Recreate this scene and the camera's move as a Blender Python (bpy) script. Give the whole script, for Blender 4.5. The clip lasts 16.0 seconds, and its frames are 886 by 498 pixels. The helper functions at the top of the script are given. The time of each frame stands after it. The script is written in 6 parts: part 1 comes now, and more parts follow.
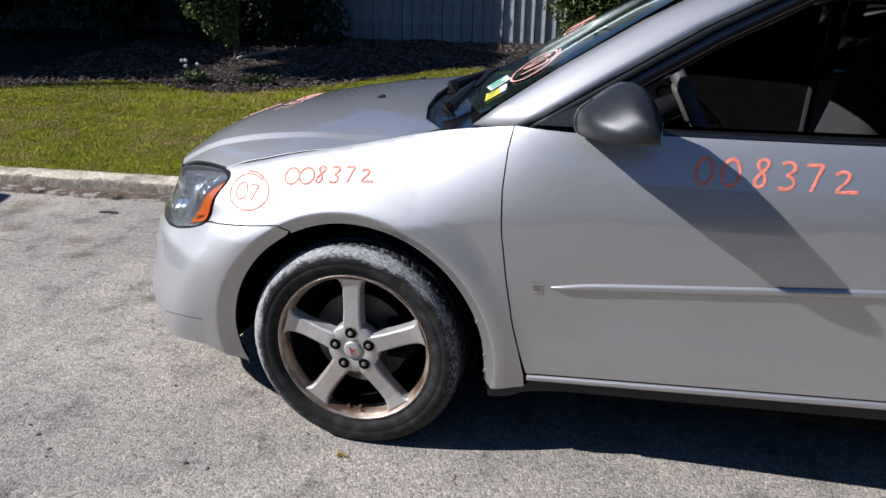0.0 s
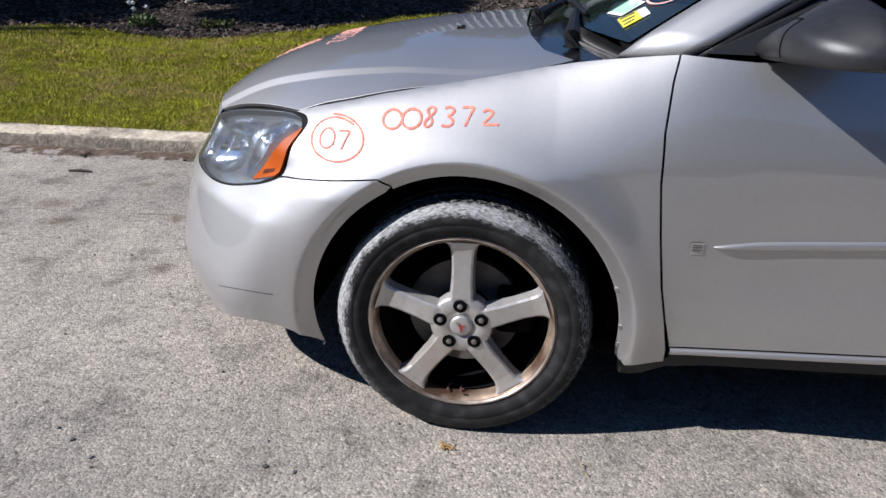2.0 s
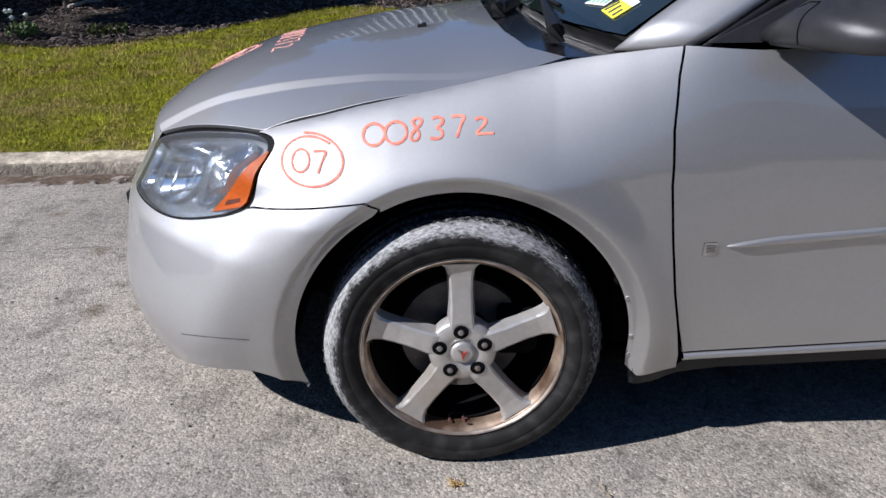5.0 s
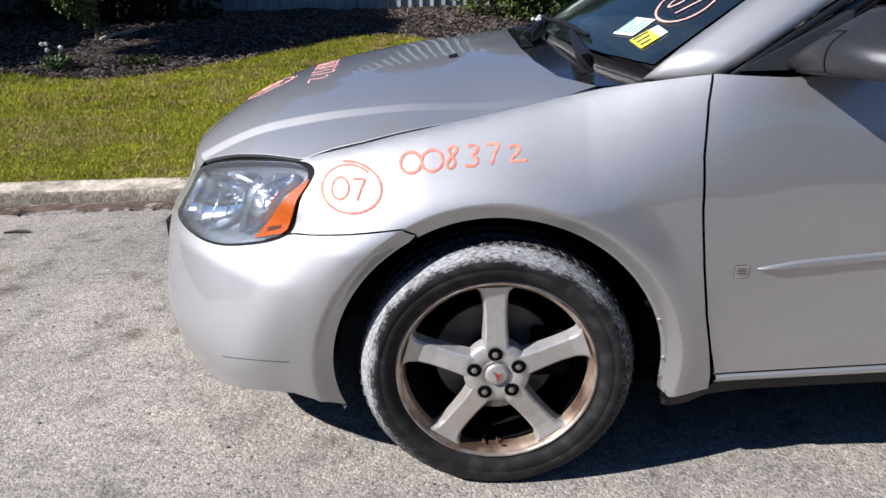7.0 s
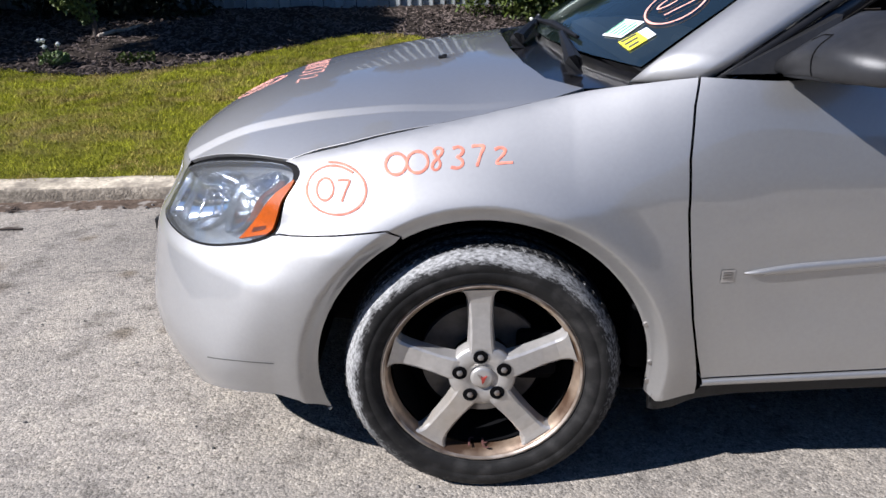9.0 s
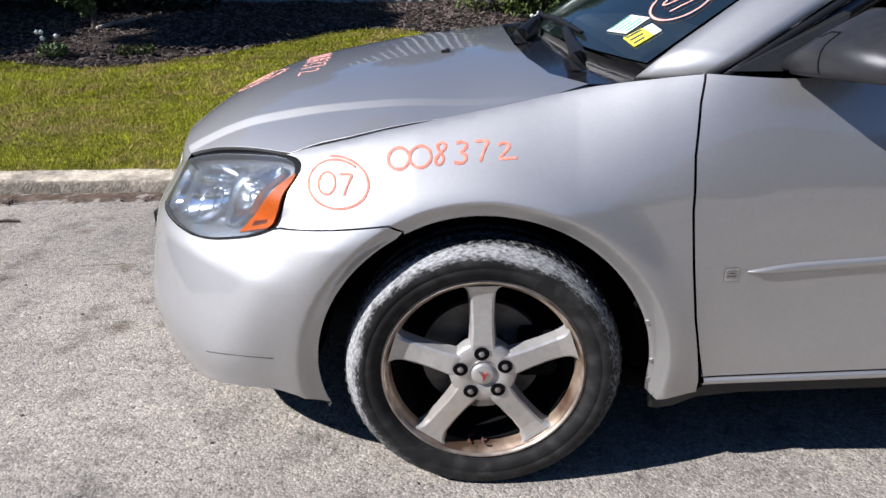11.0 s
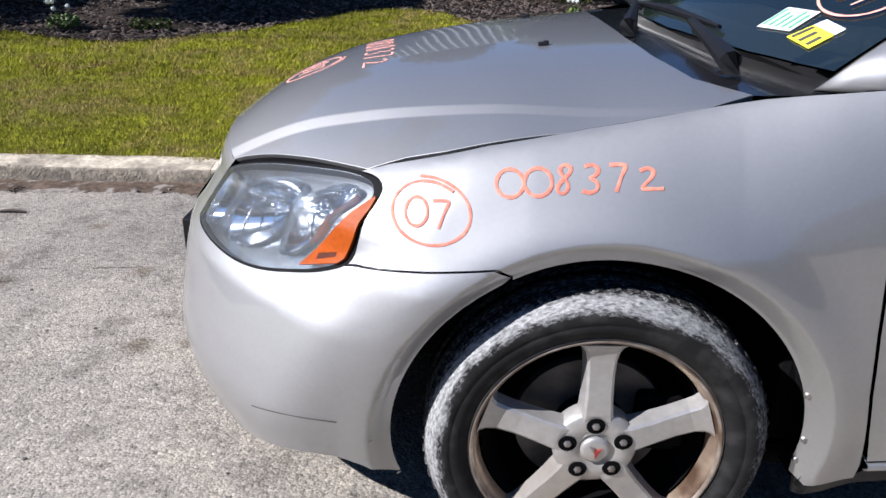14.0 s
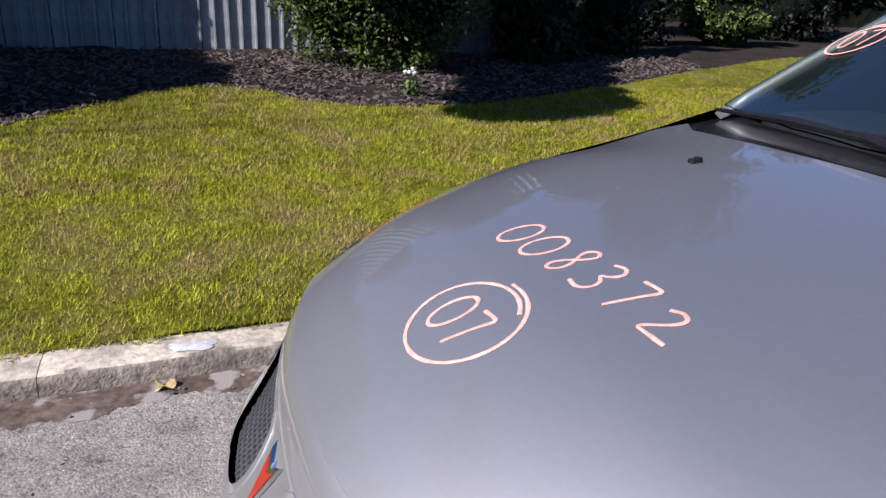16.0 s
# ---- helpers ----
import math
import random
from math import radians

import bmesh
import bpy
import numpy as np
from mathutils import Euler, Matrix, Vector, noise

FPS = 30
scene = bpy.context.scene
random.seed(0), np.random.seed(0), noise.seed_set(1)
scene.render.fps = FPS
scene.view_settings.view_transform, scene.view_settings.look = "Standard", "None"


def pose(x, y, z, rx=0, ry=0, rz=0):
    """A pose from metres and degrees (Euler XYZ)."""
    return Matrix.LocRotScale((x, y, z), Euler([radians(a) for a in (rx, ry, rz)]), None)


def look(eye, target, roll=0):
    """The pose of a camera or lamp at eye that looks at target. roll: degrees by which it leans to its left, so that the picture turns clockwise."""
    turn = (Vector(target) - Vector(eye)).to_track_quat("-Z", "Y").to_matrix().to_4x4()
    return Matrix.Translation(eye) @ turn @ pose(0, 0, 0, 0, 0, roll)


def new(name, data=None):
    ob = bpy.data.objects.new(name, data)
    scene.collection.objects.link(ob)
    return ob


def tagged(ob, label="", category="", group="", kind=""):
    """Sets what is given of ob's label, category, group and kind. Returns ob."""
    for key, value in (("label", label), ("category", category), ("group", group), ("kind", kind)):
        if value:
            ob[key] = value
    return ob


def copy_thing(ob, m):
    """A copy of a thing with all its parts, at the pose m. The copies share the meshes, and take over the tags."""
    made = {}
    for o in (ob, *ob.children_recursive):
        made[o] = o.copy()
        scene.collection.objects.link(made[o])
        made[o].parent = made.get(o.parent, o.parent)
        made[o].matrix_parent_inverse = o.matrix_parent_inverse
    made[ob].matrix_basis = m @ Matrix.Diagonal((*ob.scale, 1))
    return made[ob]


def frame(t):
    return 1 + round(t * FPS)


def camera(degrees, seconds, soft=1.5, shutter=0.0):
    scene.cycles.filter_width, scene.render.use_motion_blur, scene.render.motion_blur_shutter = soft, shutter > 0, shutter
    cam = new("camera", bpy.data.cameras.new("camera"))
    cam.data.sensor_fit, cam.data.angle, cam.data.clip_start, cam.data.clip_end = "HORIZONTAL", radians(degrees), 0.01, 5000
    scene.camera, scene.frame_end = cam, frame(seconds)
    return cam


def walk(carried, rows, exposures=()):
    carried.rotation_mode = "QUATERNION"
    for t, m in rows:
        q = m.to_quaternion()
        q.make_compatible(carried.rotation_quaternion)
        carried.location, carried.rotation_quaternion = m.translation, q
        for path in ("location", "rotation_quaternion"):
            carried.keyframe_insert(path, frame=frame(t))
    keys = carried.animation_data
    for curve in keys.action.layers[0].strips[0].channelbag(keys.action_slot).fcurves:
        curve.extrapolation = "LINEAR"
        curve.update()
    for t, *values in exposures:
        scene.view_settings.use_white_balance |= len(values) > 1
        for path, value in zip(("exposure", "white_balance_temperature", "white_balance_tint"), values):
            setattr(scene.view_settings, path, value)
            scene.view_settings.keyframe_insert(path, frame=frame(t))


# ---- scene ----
cam = camera(63.0, 16.0)
PATH = [
    (0, (0.689, -1.803, 1.345), (0.271, 0.03, 0.662), 0.9),
    (0.5, (0.57, -1.762, 1.322), (0.184, 0.07, 0.617), 2.3),
    (1, (0.445, -1.589, 1.273), (-0.14, 0.149, 0.474), -2.7),
    (1.5, (0.355, -1.537, 1.237), (0.139, 0.266, 0.4), 1.2),
    (2, (0.144, -1.59, 1.222), (-0.076, 0.235, 0.433), 1.9),
    (2.5, (0.063, -1.394, 1.171), (-0.11, 0.377, 0.258), 2.0),
    (3, (0.02, -1.353, 1.165), (-0.053, 0.416, 0.234), 2.2),
    (3.5, (-0.078, -1.41, 1.185), (-0.025, 0.381, 0.297), 0.6),
    (6, (-0.053, -1.441, 1.245), (-0.088, 0.408, 0.484), -1.4),
    (6.5, (-0.094, -1.478, 1.255), (-0.158, 0.386, 0.531), -1.9),
    (7, (-0.097, -1.465, 1.246), (-0.125, 0.387, 0.493), -1.1),
    (7.5, (-0.08, -1.46, 1.247), (-0.108, 0.391, 0.489), -0.4),
    (8, (-0.06, -1.453, 1.251), (-0.062, 0.397, 0.492), 0.4),
    (8.5, (-0.051, -1.462, 1.25), (-0.063, 0.385, 0.483), 0.0),
    (9, (-0.064, -1.454, 1.249), (-0.092, 0.397, 0.493), -0.7),
    (11.5, (-0.077, -1.443, 1.242), (-0.096, 0.405, 0.476), -0.0),
    (12, (-0.082, -1.44, 1.246), (-0.103, 0.408, 0.48), -0.2),
    (12.5, (-0.094, -1.437, 1.253), (-0.123, 0.427, 0.53), -0.6),
    (13, (-0.12, -1.452, 1.245), (-0.14, 0.43, 0.568), 0.2),
    (13.5, (-0.196, -1.403, 1.227), (-0.154, 0.433, 0.435), 2.0),
    (13.8, (-0.238, -1.238, 1.213), (-0.239, 0.581, 0.383), 1.2),
    (14, (-0.279, -1.096, 1.217), (-0.308, 0.733, 0.408), 1.7),
    (14.2, (-0.333, -1.027, 1.259), (-0.417, 0.814, 0.481), 0.3),
    (14.5, (-0.474, -0.871, 1.247), (-0.58, 0.988, 0.518), 1.8),
    (15, (-0.725, -0.632, 1.279), (-0.596, 1.211, 0.513), 4.0),
    (15.5, (-0.863, -0.256, 1.271), (-0.719, 1.604, 0.55), -0.9),
    (16, (-0.966, 0.059, 1.257), (-0.356, 1.846, 0.597), 2.3),
]
walk(cam, [(t, look(eye, target, roll)) for t, eye, target, roll in PATH], exposures=[(0, 0.52, 6050, 14), (1, 0.64, 6200, 14), (1.5, 0.57, 6150, 14), (2.5, 0.47, 6150, 14), (3.5, 0.40, 6100, 14), (6, 0.58, 6050, 14), (7, 0.72, 6150, 14), (13.5, 0.73, 6150, 14), (14.5, 0.60, 6000, 14), (15, 0.46, 5950, 14), (15.5, 0.49, 6050, 18), (16, 0.59, 6050, 22)])


# ---- light ----
SUN_WAY = Vector((1.22, 0.47, -1.0)).normalized()
world = bpy.data.worlds.new("sky")
scene.world = world
world.use_nodes = True
wn = world.node_tree.nodes
sky = wn.new("ShaderNodeTexSky")
sky.sky_type, sky.sun_disc = "NISHITA", False
sky.ozone_density, sky.dust_density, sky.air_density = 10.0, 0.0, 1.0
sky.sun_elevation = math.asin(-SUN_WAY.z)
sky.sun_rotation = math.atan2(-SUN_WAY.x, -SUN_WAY.y)
wn["Background"].inputs["Strength"].default_value = 0.058
world.node_tree.links.new(sky.outputs[0], wn["Background"].inputs["Color"])
sun_data = bpy.data.lights.new("sun", "SUN")
sun_data.energy, sun_data.angle, sun_data.color = 5.0, radians(0.53), (1.0, 0.975, 0.945)
sun = new("sun", sun_data)
sun.matrix_world = look((-20, -8, 17), Vector((-20, -8, 17)) + SUN_WAY)

# ---- materials ----
def material(name, color, rough=0.5, metal=0.0, coat=0.0, coat_rough=0.03, vary=0.0, scale=30.0, bump=0.0, bump_scale=200.0,
             coat_ior=1.5, spots=None, spot_scale=4.0, spot_range=(0.55, 0.7), random=0.0, island=0.0, spec=0.5, distance=0.003):
    """A procedural surface: base colour with fine grain, optional larger stains and fine relief."""
    mat = bpy.data.materials.new(name)
    mat.use_nodes = True
    nodes, links = mat.node_tree.nodes, mat.node_tree.links
    shader = nodes["Principled BSDF"]
    shader.inputs["Roughness"].default_value = rough
    shader.inputs["Metallic"].default_value = metal
    shader.inputs["Coat Weight"].default_value = coat
    shader.inputs["Coat Roughness"].default_value = coat_rough
    shader.inputs["Coat IOR"].default_value = coat_ior
    shader.inputs["Specular IOR Level"].default_value = spec
    place = nodes.new("ShaderNodeTexCoord").outputs["Object"]
    rgb = nodes.new("ShaderNodeRGB")
    rgb.outputs[0].default_value = (*color, 1)
    out = rgb.outputs[0]

    def mixed(kind, a, b, fac):
        node = nodes.new("ShaderNodeMix")
        node.data_type, node.blend_type = "RGBA", kind
        for socket, value in ((node.inputs[6], a), (node.inputs[7], b), (node.inputs[0], fac)):
            if isinstance(value, (tuple, float, int)):
                socket.default_value = value
            else:
                links.new(value, socket)
        return node.outputs[2]

    def noise_of(size, detail=4.0):
        node = nodes.new("ShaderNodeTexNoise")
        node.inputs["Scale"].default_value, node.inputs["Detail"].default_value = size, detail
        links.new(place, node.inputs["Vector"])
        return node.outputs["Fac"]

    def ramp(value, low, high, a=0.0, b=1.0):
        node = nodes.new("ShaderNodeMapRange")
        node.inputs[1].default_value, node.inputs[2].default_value = low, high
        node.inputs[3].default_value, node.inputs[4].default_value = a, b
        links.new(value, node.inputs[0])
        return node.outputs[0]

    def grey(value):
        node = nodes.new("ShaderNodeCombineColor")
        for i in range(3):
            links.new(value, node.inputs[i])
        return node.outputs[0]

    if vary:
        out = mixed("MULTIPLY", out, grey(ramp(noise_of(scale), 0.3, 0.7, 1 - vary, 1 + vary)), 1.0)
        out = mixed("MULTIPLY", out, grey(ramp(noise_of(scale * 0.12, 2.0), 0.3, 0.7, 1 - vary * 0.6, 1 + vary * 0.6)), 1.0)
    if spots:
        out = mixed("MIX", out, (*spots, 1), ramp(noise_of(spot_scale, 6.0), *spot_range))
    if random:
        info = nodes.new("ShaderNodeObjectInfo")
        out = mixed("MULTIPLY", out, grey(ramp(info.outputs["Random"], 0, 1, 1 - random, 1 + random)), 1.0)
    if island:
        info = nodes.new("ShaderNodeNewGeometry")
        out = mixed("MULTIPLY", out, grey(ramp(info.outputs["Random Per Island"], 0, 1, 1 - island, 1 + island)), 1.0)
    links.new(out, shader.inputs["Base Color"])
    if bump:
        node = nodes.new("ShaderNodeBump")
        node.inputs["Strength"].default_value, node.inputs["Distance"].default_value = bump, distance
        links.new(noise_of(bump_scale), node.inputs["Height"])
        links.new(node.outputs[0], shader.inputs["Normal"])
    return mat


def glass(name, color=(1, 1, 1), ior=1.5, haze=0.0, veil=(0.75, 0.78, 0.80)):
    """A clear sheet: what lies behind, tinted, under mirror gloss that grows towards grazing views."""
    mat = bpy.data.materials.new(name)
    mat.use_nodes = True
    nodes, links = mat.node_tree.nodes, mat.node_tree.links
    nodes.remove(nodes["Principled BSDF"])
    clear, gloss = nodes.new("ShaderNodeBsdfTransparent"), nodes.new("ShaderNodeBsdfGlossy")
    clear.inputs["Color"].default_value = (*color, 1)
    gloss.inputs["Roughness"].default_value = 0.02
    edge, both = nodes.new("ShaderNodeFresnel"), nodes.new("ShaderNodeMixShader")
    edge.inputs["IOR"].default_value = ior
    links.new(edge.outputs[0], both.inputs[0])
    links.new(clear.outputs[0], both.inputs[1])
    if haze:
        dull, part_dull = nodes.new("ShaderNodeBsdfDiffuse"), nodes.new("ShaderNodeMixShader")
        dull.inputs["Color"].default_value = (*veil, 1)
        part_dull.inputs[0].default_value = haze
        links.new(clear.outputs[0], part_dull.inputs[1])
        links.new(dull.outputs[0], part_dull.inputs[2])
        links.new(part_dull.outputs[0], both.inputs[1])
    links.new(gloss.outputs[0], both.inputs[2])
    links.new(both.outputs[0], nodes["Material Output"].inputs["Surface"])
    return mat


PAINT = material("silver_paint", (0.447, 0.442, 0.433), rough=0.575, metal=0.90, coat=1.0, coat_ior=1.75, coat_rough=0.035, vary=0.03, scale=900, spots=(0.43, 0.418, 0.40), spot_scale=2.2, spot_range=(0.62, 0.9))
PLASTIC = material("black_plastic", (0.011, 0.011, 0.012), spec=0.3, rough=0.45, vary=0.2, scale=60, bump=0.15, bump_scale=500)
GLOSSBLACK = material("satin_black_housing", (0.011, 0.011, 0.013), rough=0.20, coat=0.4, vary=0.15, scale=40)
MIRROR_SHELL = material("satin_grey_mirror_shell", (0.020, 0.020, 0.021), rough=0.38, spec=0.45, vary=0.15, scale=90, bump=0.15, bump_scale=700)
# Near-black for rubber and seams; puts deep shade into gaps, cabin and wheels.
VOID = material("near_black", (0.005, 0.005, 0.0055), rough=0.9, spec=0.05, vary=0.2, scale=20)
ALLOY = material("alloy", (0.50, 0.48, 0.45), rough=0.38, metal=0.55, vary=0.08, scale=60, spots=(0.42, 0.36, 0.29), spot_scale=6.0, spot_range=(0.52, 0.8), bump=0.05, bump_scale=300)
RUSTY = material("stained_alloy", (0.33, 0.25, 0.18), rough=0.5, metal=0.45, vary=0.2, scale=30, spots=(0.10, 0.058, 0.035), spot_scale=9.0, spot_range=(0.42, 0.62), bump=0.1, bump_scale=200)
STEEL = material("worn_steel", (0.35, 0.33, 0.31), rough=0.4, metal=0.8, vary=0.2, scale=40, spots=(0.16, 0.09, 0.05), spot_scale=20, spot_range=(0.5, 0.7))
GASKET = material("black_lamp_gasket", (0.005, 0.005, 0.0055), rough=0.7, spec=0.15, vary=0.2, scale=60)
BOWL = material("chromed_bowl", (0.76, 0.80, 0.84), rough=0.15, metal=1.0)
CHROME = material("chrome", (0.72, 0.74, 0.77), rough=0.12, metal=1.0)
AMBER = material("amber_reflector", (0.38, 0.068, 0.002), rough=0.35, spec=0.25, coat=0.15, vary=0.15, scale=120, bump=0.3, bump_scale=700)
LENS = glass("clear_lens", (0.97, 0.98, 0.99), ior=1.6, haze=0.07)
WINDOW = glass("tinted_glass", (0.70, 0.82, 0.78), ior=3.3)
# Faint green diffuse veil added to brighten the dark screen.
SCREEN = glass("veiled_tinted_screen", (0.70, 0.82, 0.78), ior=3.3, haze=0.02, veil=(0.42, 0.70, 0.62))
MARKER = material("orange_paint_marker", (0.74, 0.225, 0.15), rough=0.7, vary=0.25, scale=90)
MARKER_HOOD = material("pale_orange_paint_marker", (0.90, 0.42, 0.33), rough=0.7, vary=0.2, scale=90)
WHITE = material("white_paper", (0.78, 0.80, 0.78), rough=0.6, vary=0.05, scale=20)
YELLOW = material("yellow_paper", (0.86, 0.78, 0.05), rough=0.6, vary=0.05, scale=20)
GREENINK = material("green_ink", (0.12, 0.42, 0.25), rough=0.6, vary=0.1, scale=80)
DARKINK = material("dark_ink", (0.08, 0.08, 0.07), rough=0.6, vary=0.1, scale=80)
REDENAMEL = material("red_enamel", (0.36, 0.022, 0.016), rough=0.3, coat=0.6, vary=0.05, scale=60)
# Seat cloth taken far below grey: the cabin's shade is in the colour.
CLOTH = material("shade_dark_cloth", (0.016, 0.016, 0.016), rough=0.95, vary=0.2, scale=90, bump=0.3, bump_scale=400)
TRIM_GREY = material("grey_vinyl", (0.075, 0.075, 0.072), rough=0.6, vary=0.1, scale=50, bump=0.2, bump_scale=500)
DARKGLASS = glass("dark_glass", (0.08, 0.095, 0.09), ior=1.18)
# Headliner vinyl, almost black with the shade under the roof painted in.
DARK_TRIM = material("shade_dark_vinyl", (0.006, 0.006, 0.0065), rough=0.8, spec=0.08, vary=0.15, scale=50, bump=0.2, bump_scale=500)


def chalky_rubber():
    """Black rubber, rubbed white along the tyre's outer edge in streaks and patches, whiter on its sunny side."""
    mat = material("chalky_tyre_rubber", (0.014, 0.0135, 0.013), spec=0.25, rough=0.75, vary=0.3, scale=25, bump=0.25, bump_scale=160, spots=(0.042, 0.040, 0.038), spot_scale=26.0, spot_range=(0.48, 0.8))
    nodes, links = mat.node_tree.nodes, mat.node_tree.links
    shader = nodes["Principled BSDF"]
    place = nodes.new("ShaderNodeTexCoord").outputs["Object"]
    split = nodes.new("ShaderNodeSeparateXYZ")
    links.new(place, split.inputs[0])

    def calc(kind, *values):
        node = nodes.new("ShaderNodeMath")
        node.operation = kind
        for socket, value in zip(node.inputs, values):
            if isinstance(value, (int, float)):
                socket.default_value = value
            else:
                links.new(value, socket)
        return node.outputs[0]

    def ramp(value, low, high, a=0.0, b=1.0):
        node = nodes.new("ShaderNodeMapRange")
        for i, v in enumerate((low, high, a, b)):
            node.inputs[i + 1].default_value = v
        links.new(value, node.inputs[0])
        return node.outputs[0]

    def grain(size, detail):
        node = nodes.new("ShaderNodeTexNoise")
        node.inputs["Scale"].default_value, node.inputs["Detail"].default_value = size, detail
        node.inputs["Roughness"].default_value = 0.7
        links.new(place, node.inputs["Vector"])
        return node.outputs["Fac"]

    x, y, z = split.outputs
    radius = calc("SQRT", calc("ADD", calc("MULTIPLY", x, x), calc("MULTIPLY", z, z)))
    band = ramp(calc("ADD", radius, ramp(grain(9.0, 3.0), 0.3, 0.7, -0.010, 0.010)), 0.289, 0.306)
    # Whiter towards top and -x: the sunlit side is put into the rubbing.
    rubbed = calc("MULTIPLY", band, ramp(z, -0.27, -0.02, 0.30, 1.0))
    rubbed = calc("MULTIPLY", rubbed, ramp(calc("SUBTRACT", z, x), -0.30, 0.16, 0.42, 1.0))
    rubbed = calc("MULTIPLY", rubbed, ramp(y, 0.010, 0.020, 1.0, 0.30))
    along_rim = nodes.new("ShaderNodeCombineXYZ")
    links.new(calc("MULTIPLY", calc("ARCTAN2", x, z), 26.0), along_rim.inputs[0])
    links.new(calc("MULTIPLY", radius, 210.0), along_rim.inputs[1])
    links.new(calc("MULTIPLY", y, 160.0), along_rim.inputs[2])
    streak = nodes.new("ShaderNodeTexNoise")
    streak.inputs["Scale"].default_value, streak.inputs["Detail"].default_value, streak.inputs["Roughness"].default_value = 1.0, 9.0, 0.72
    links.new(along_rim.outputs[0], streak.inputs["Vector"])
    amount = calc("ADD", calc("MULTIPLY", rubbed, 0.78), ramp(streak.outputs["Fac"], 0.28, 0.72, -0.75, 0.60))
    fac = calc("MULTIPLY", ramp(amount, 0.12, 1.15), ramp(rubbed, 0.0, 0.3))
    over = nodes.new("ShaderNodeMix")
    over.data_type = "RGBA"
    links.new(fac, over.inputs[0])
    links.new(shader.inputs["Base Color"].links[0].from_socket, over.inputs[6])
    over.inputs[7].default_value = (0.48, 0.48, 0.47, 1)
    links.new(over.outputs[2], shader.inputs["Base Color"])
    return mat


CHALKY = chalky_rubber()

# oil stains: x, y, radius, darkness
STAINS = ((-1.255, 0.82, 0.055, 0.50), (-1.09, 0.85, 0.045, 0.55), (-2.10, 1.41, 0.08, 0.6), (-1.82, 1.77, 0.05, 0.65), (-1.95, 1.2, 0.06, 0.65), (-1.45, 1.35, 0.045, 0.65), (-2.6, 1.5, 0.09, 0.62), (-2.0, 0.6, 0.10, 0.78), (-2.9, 1.9, 0.12, 0.7))


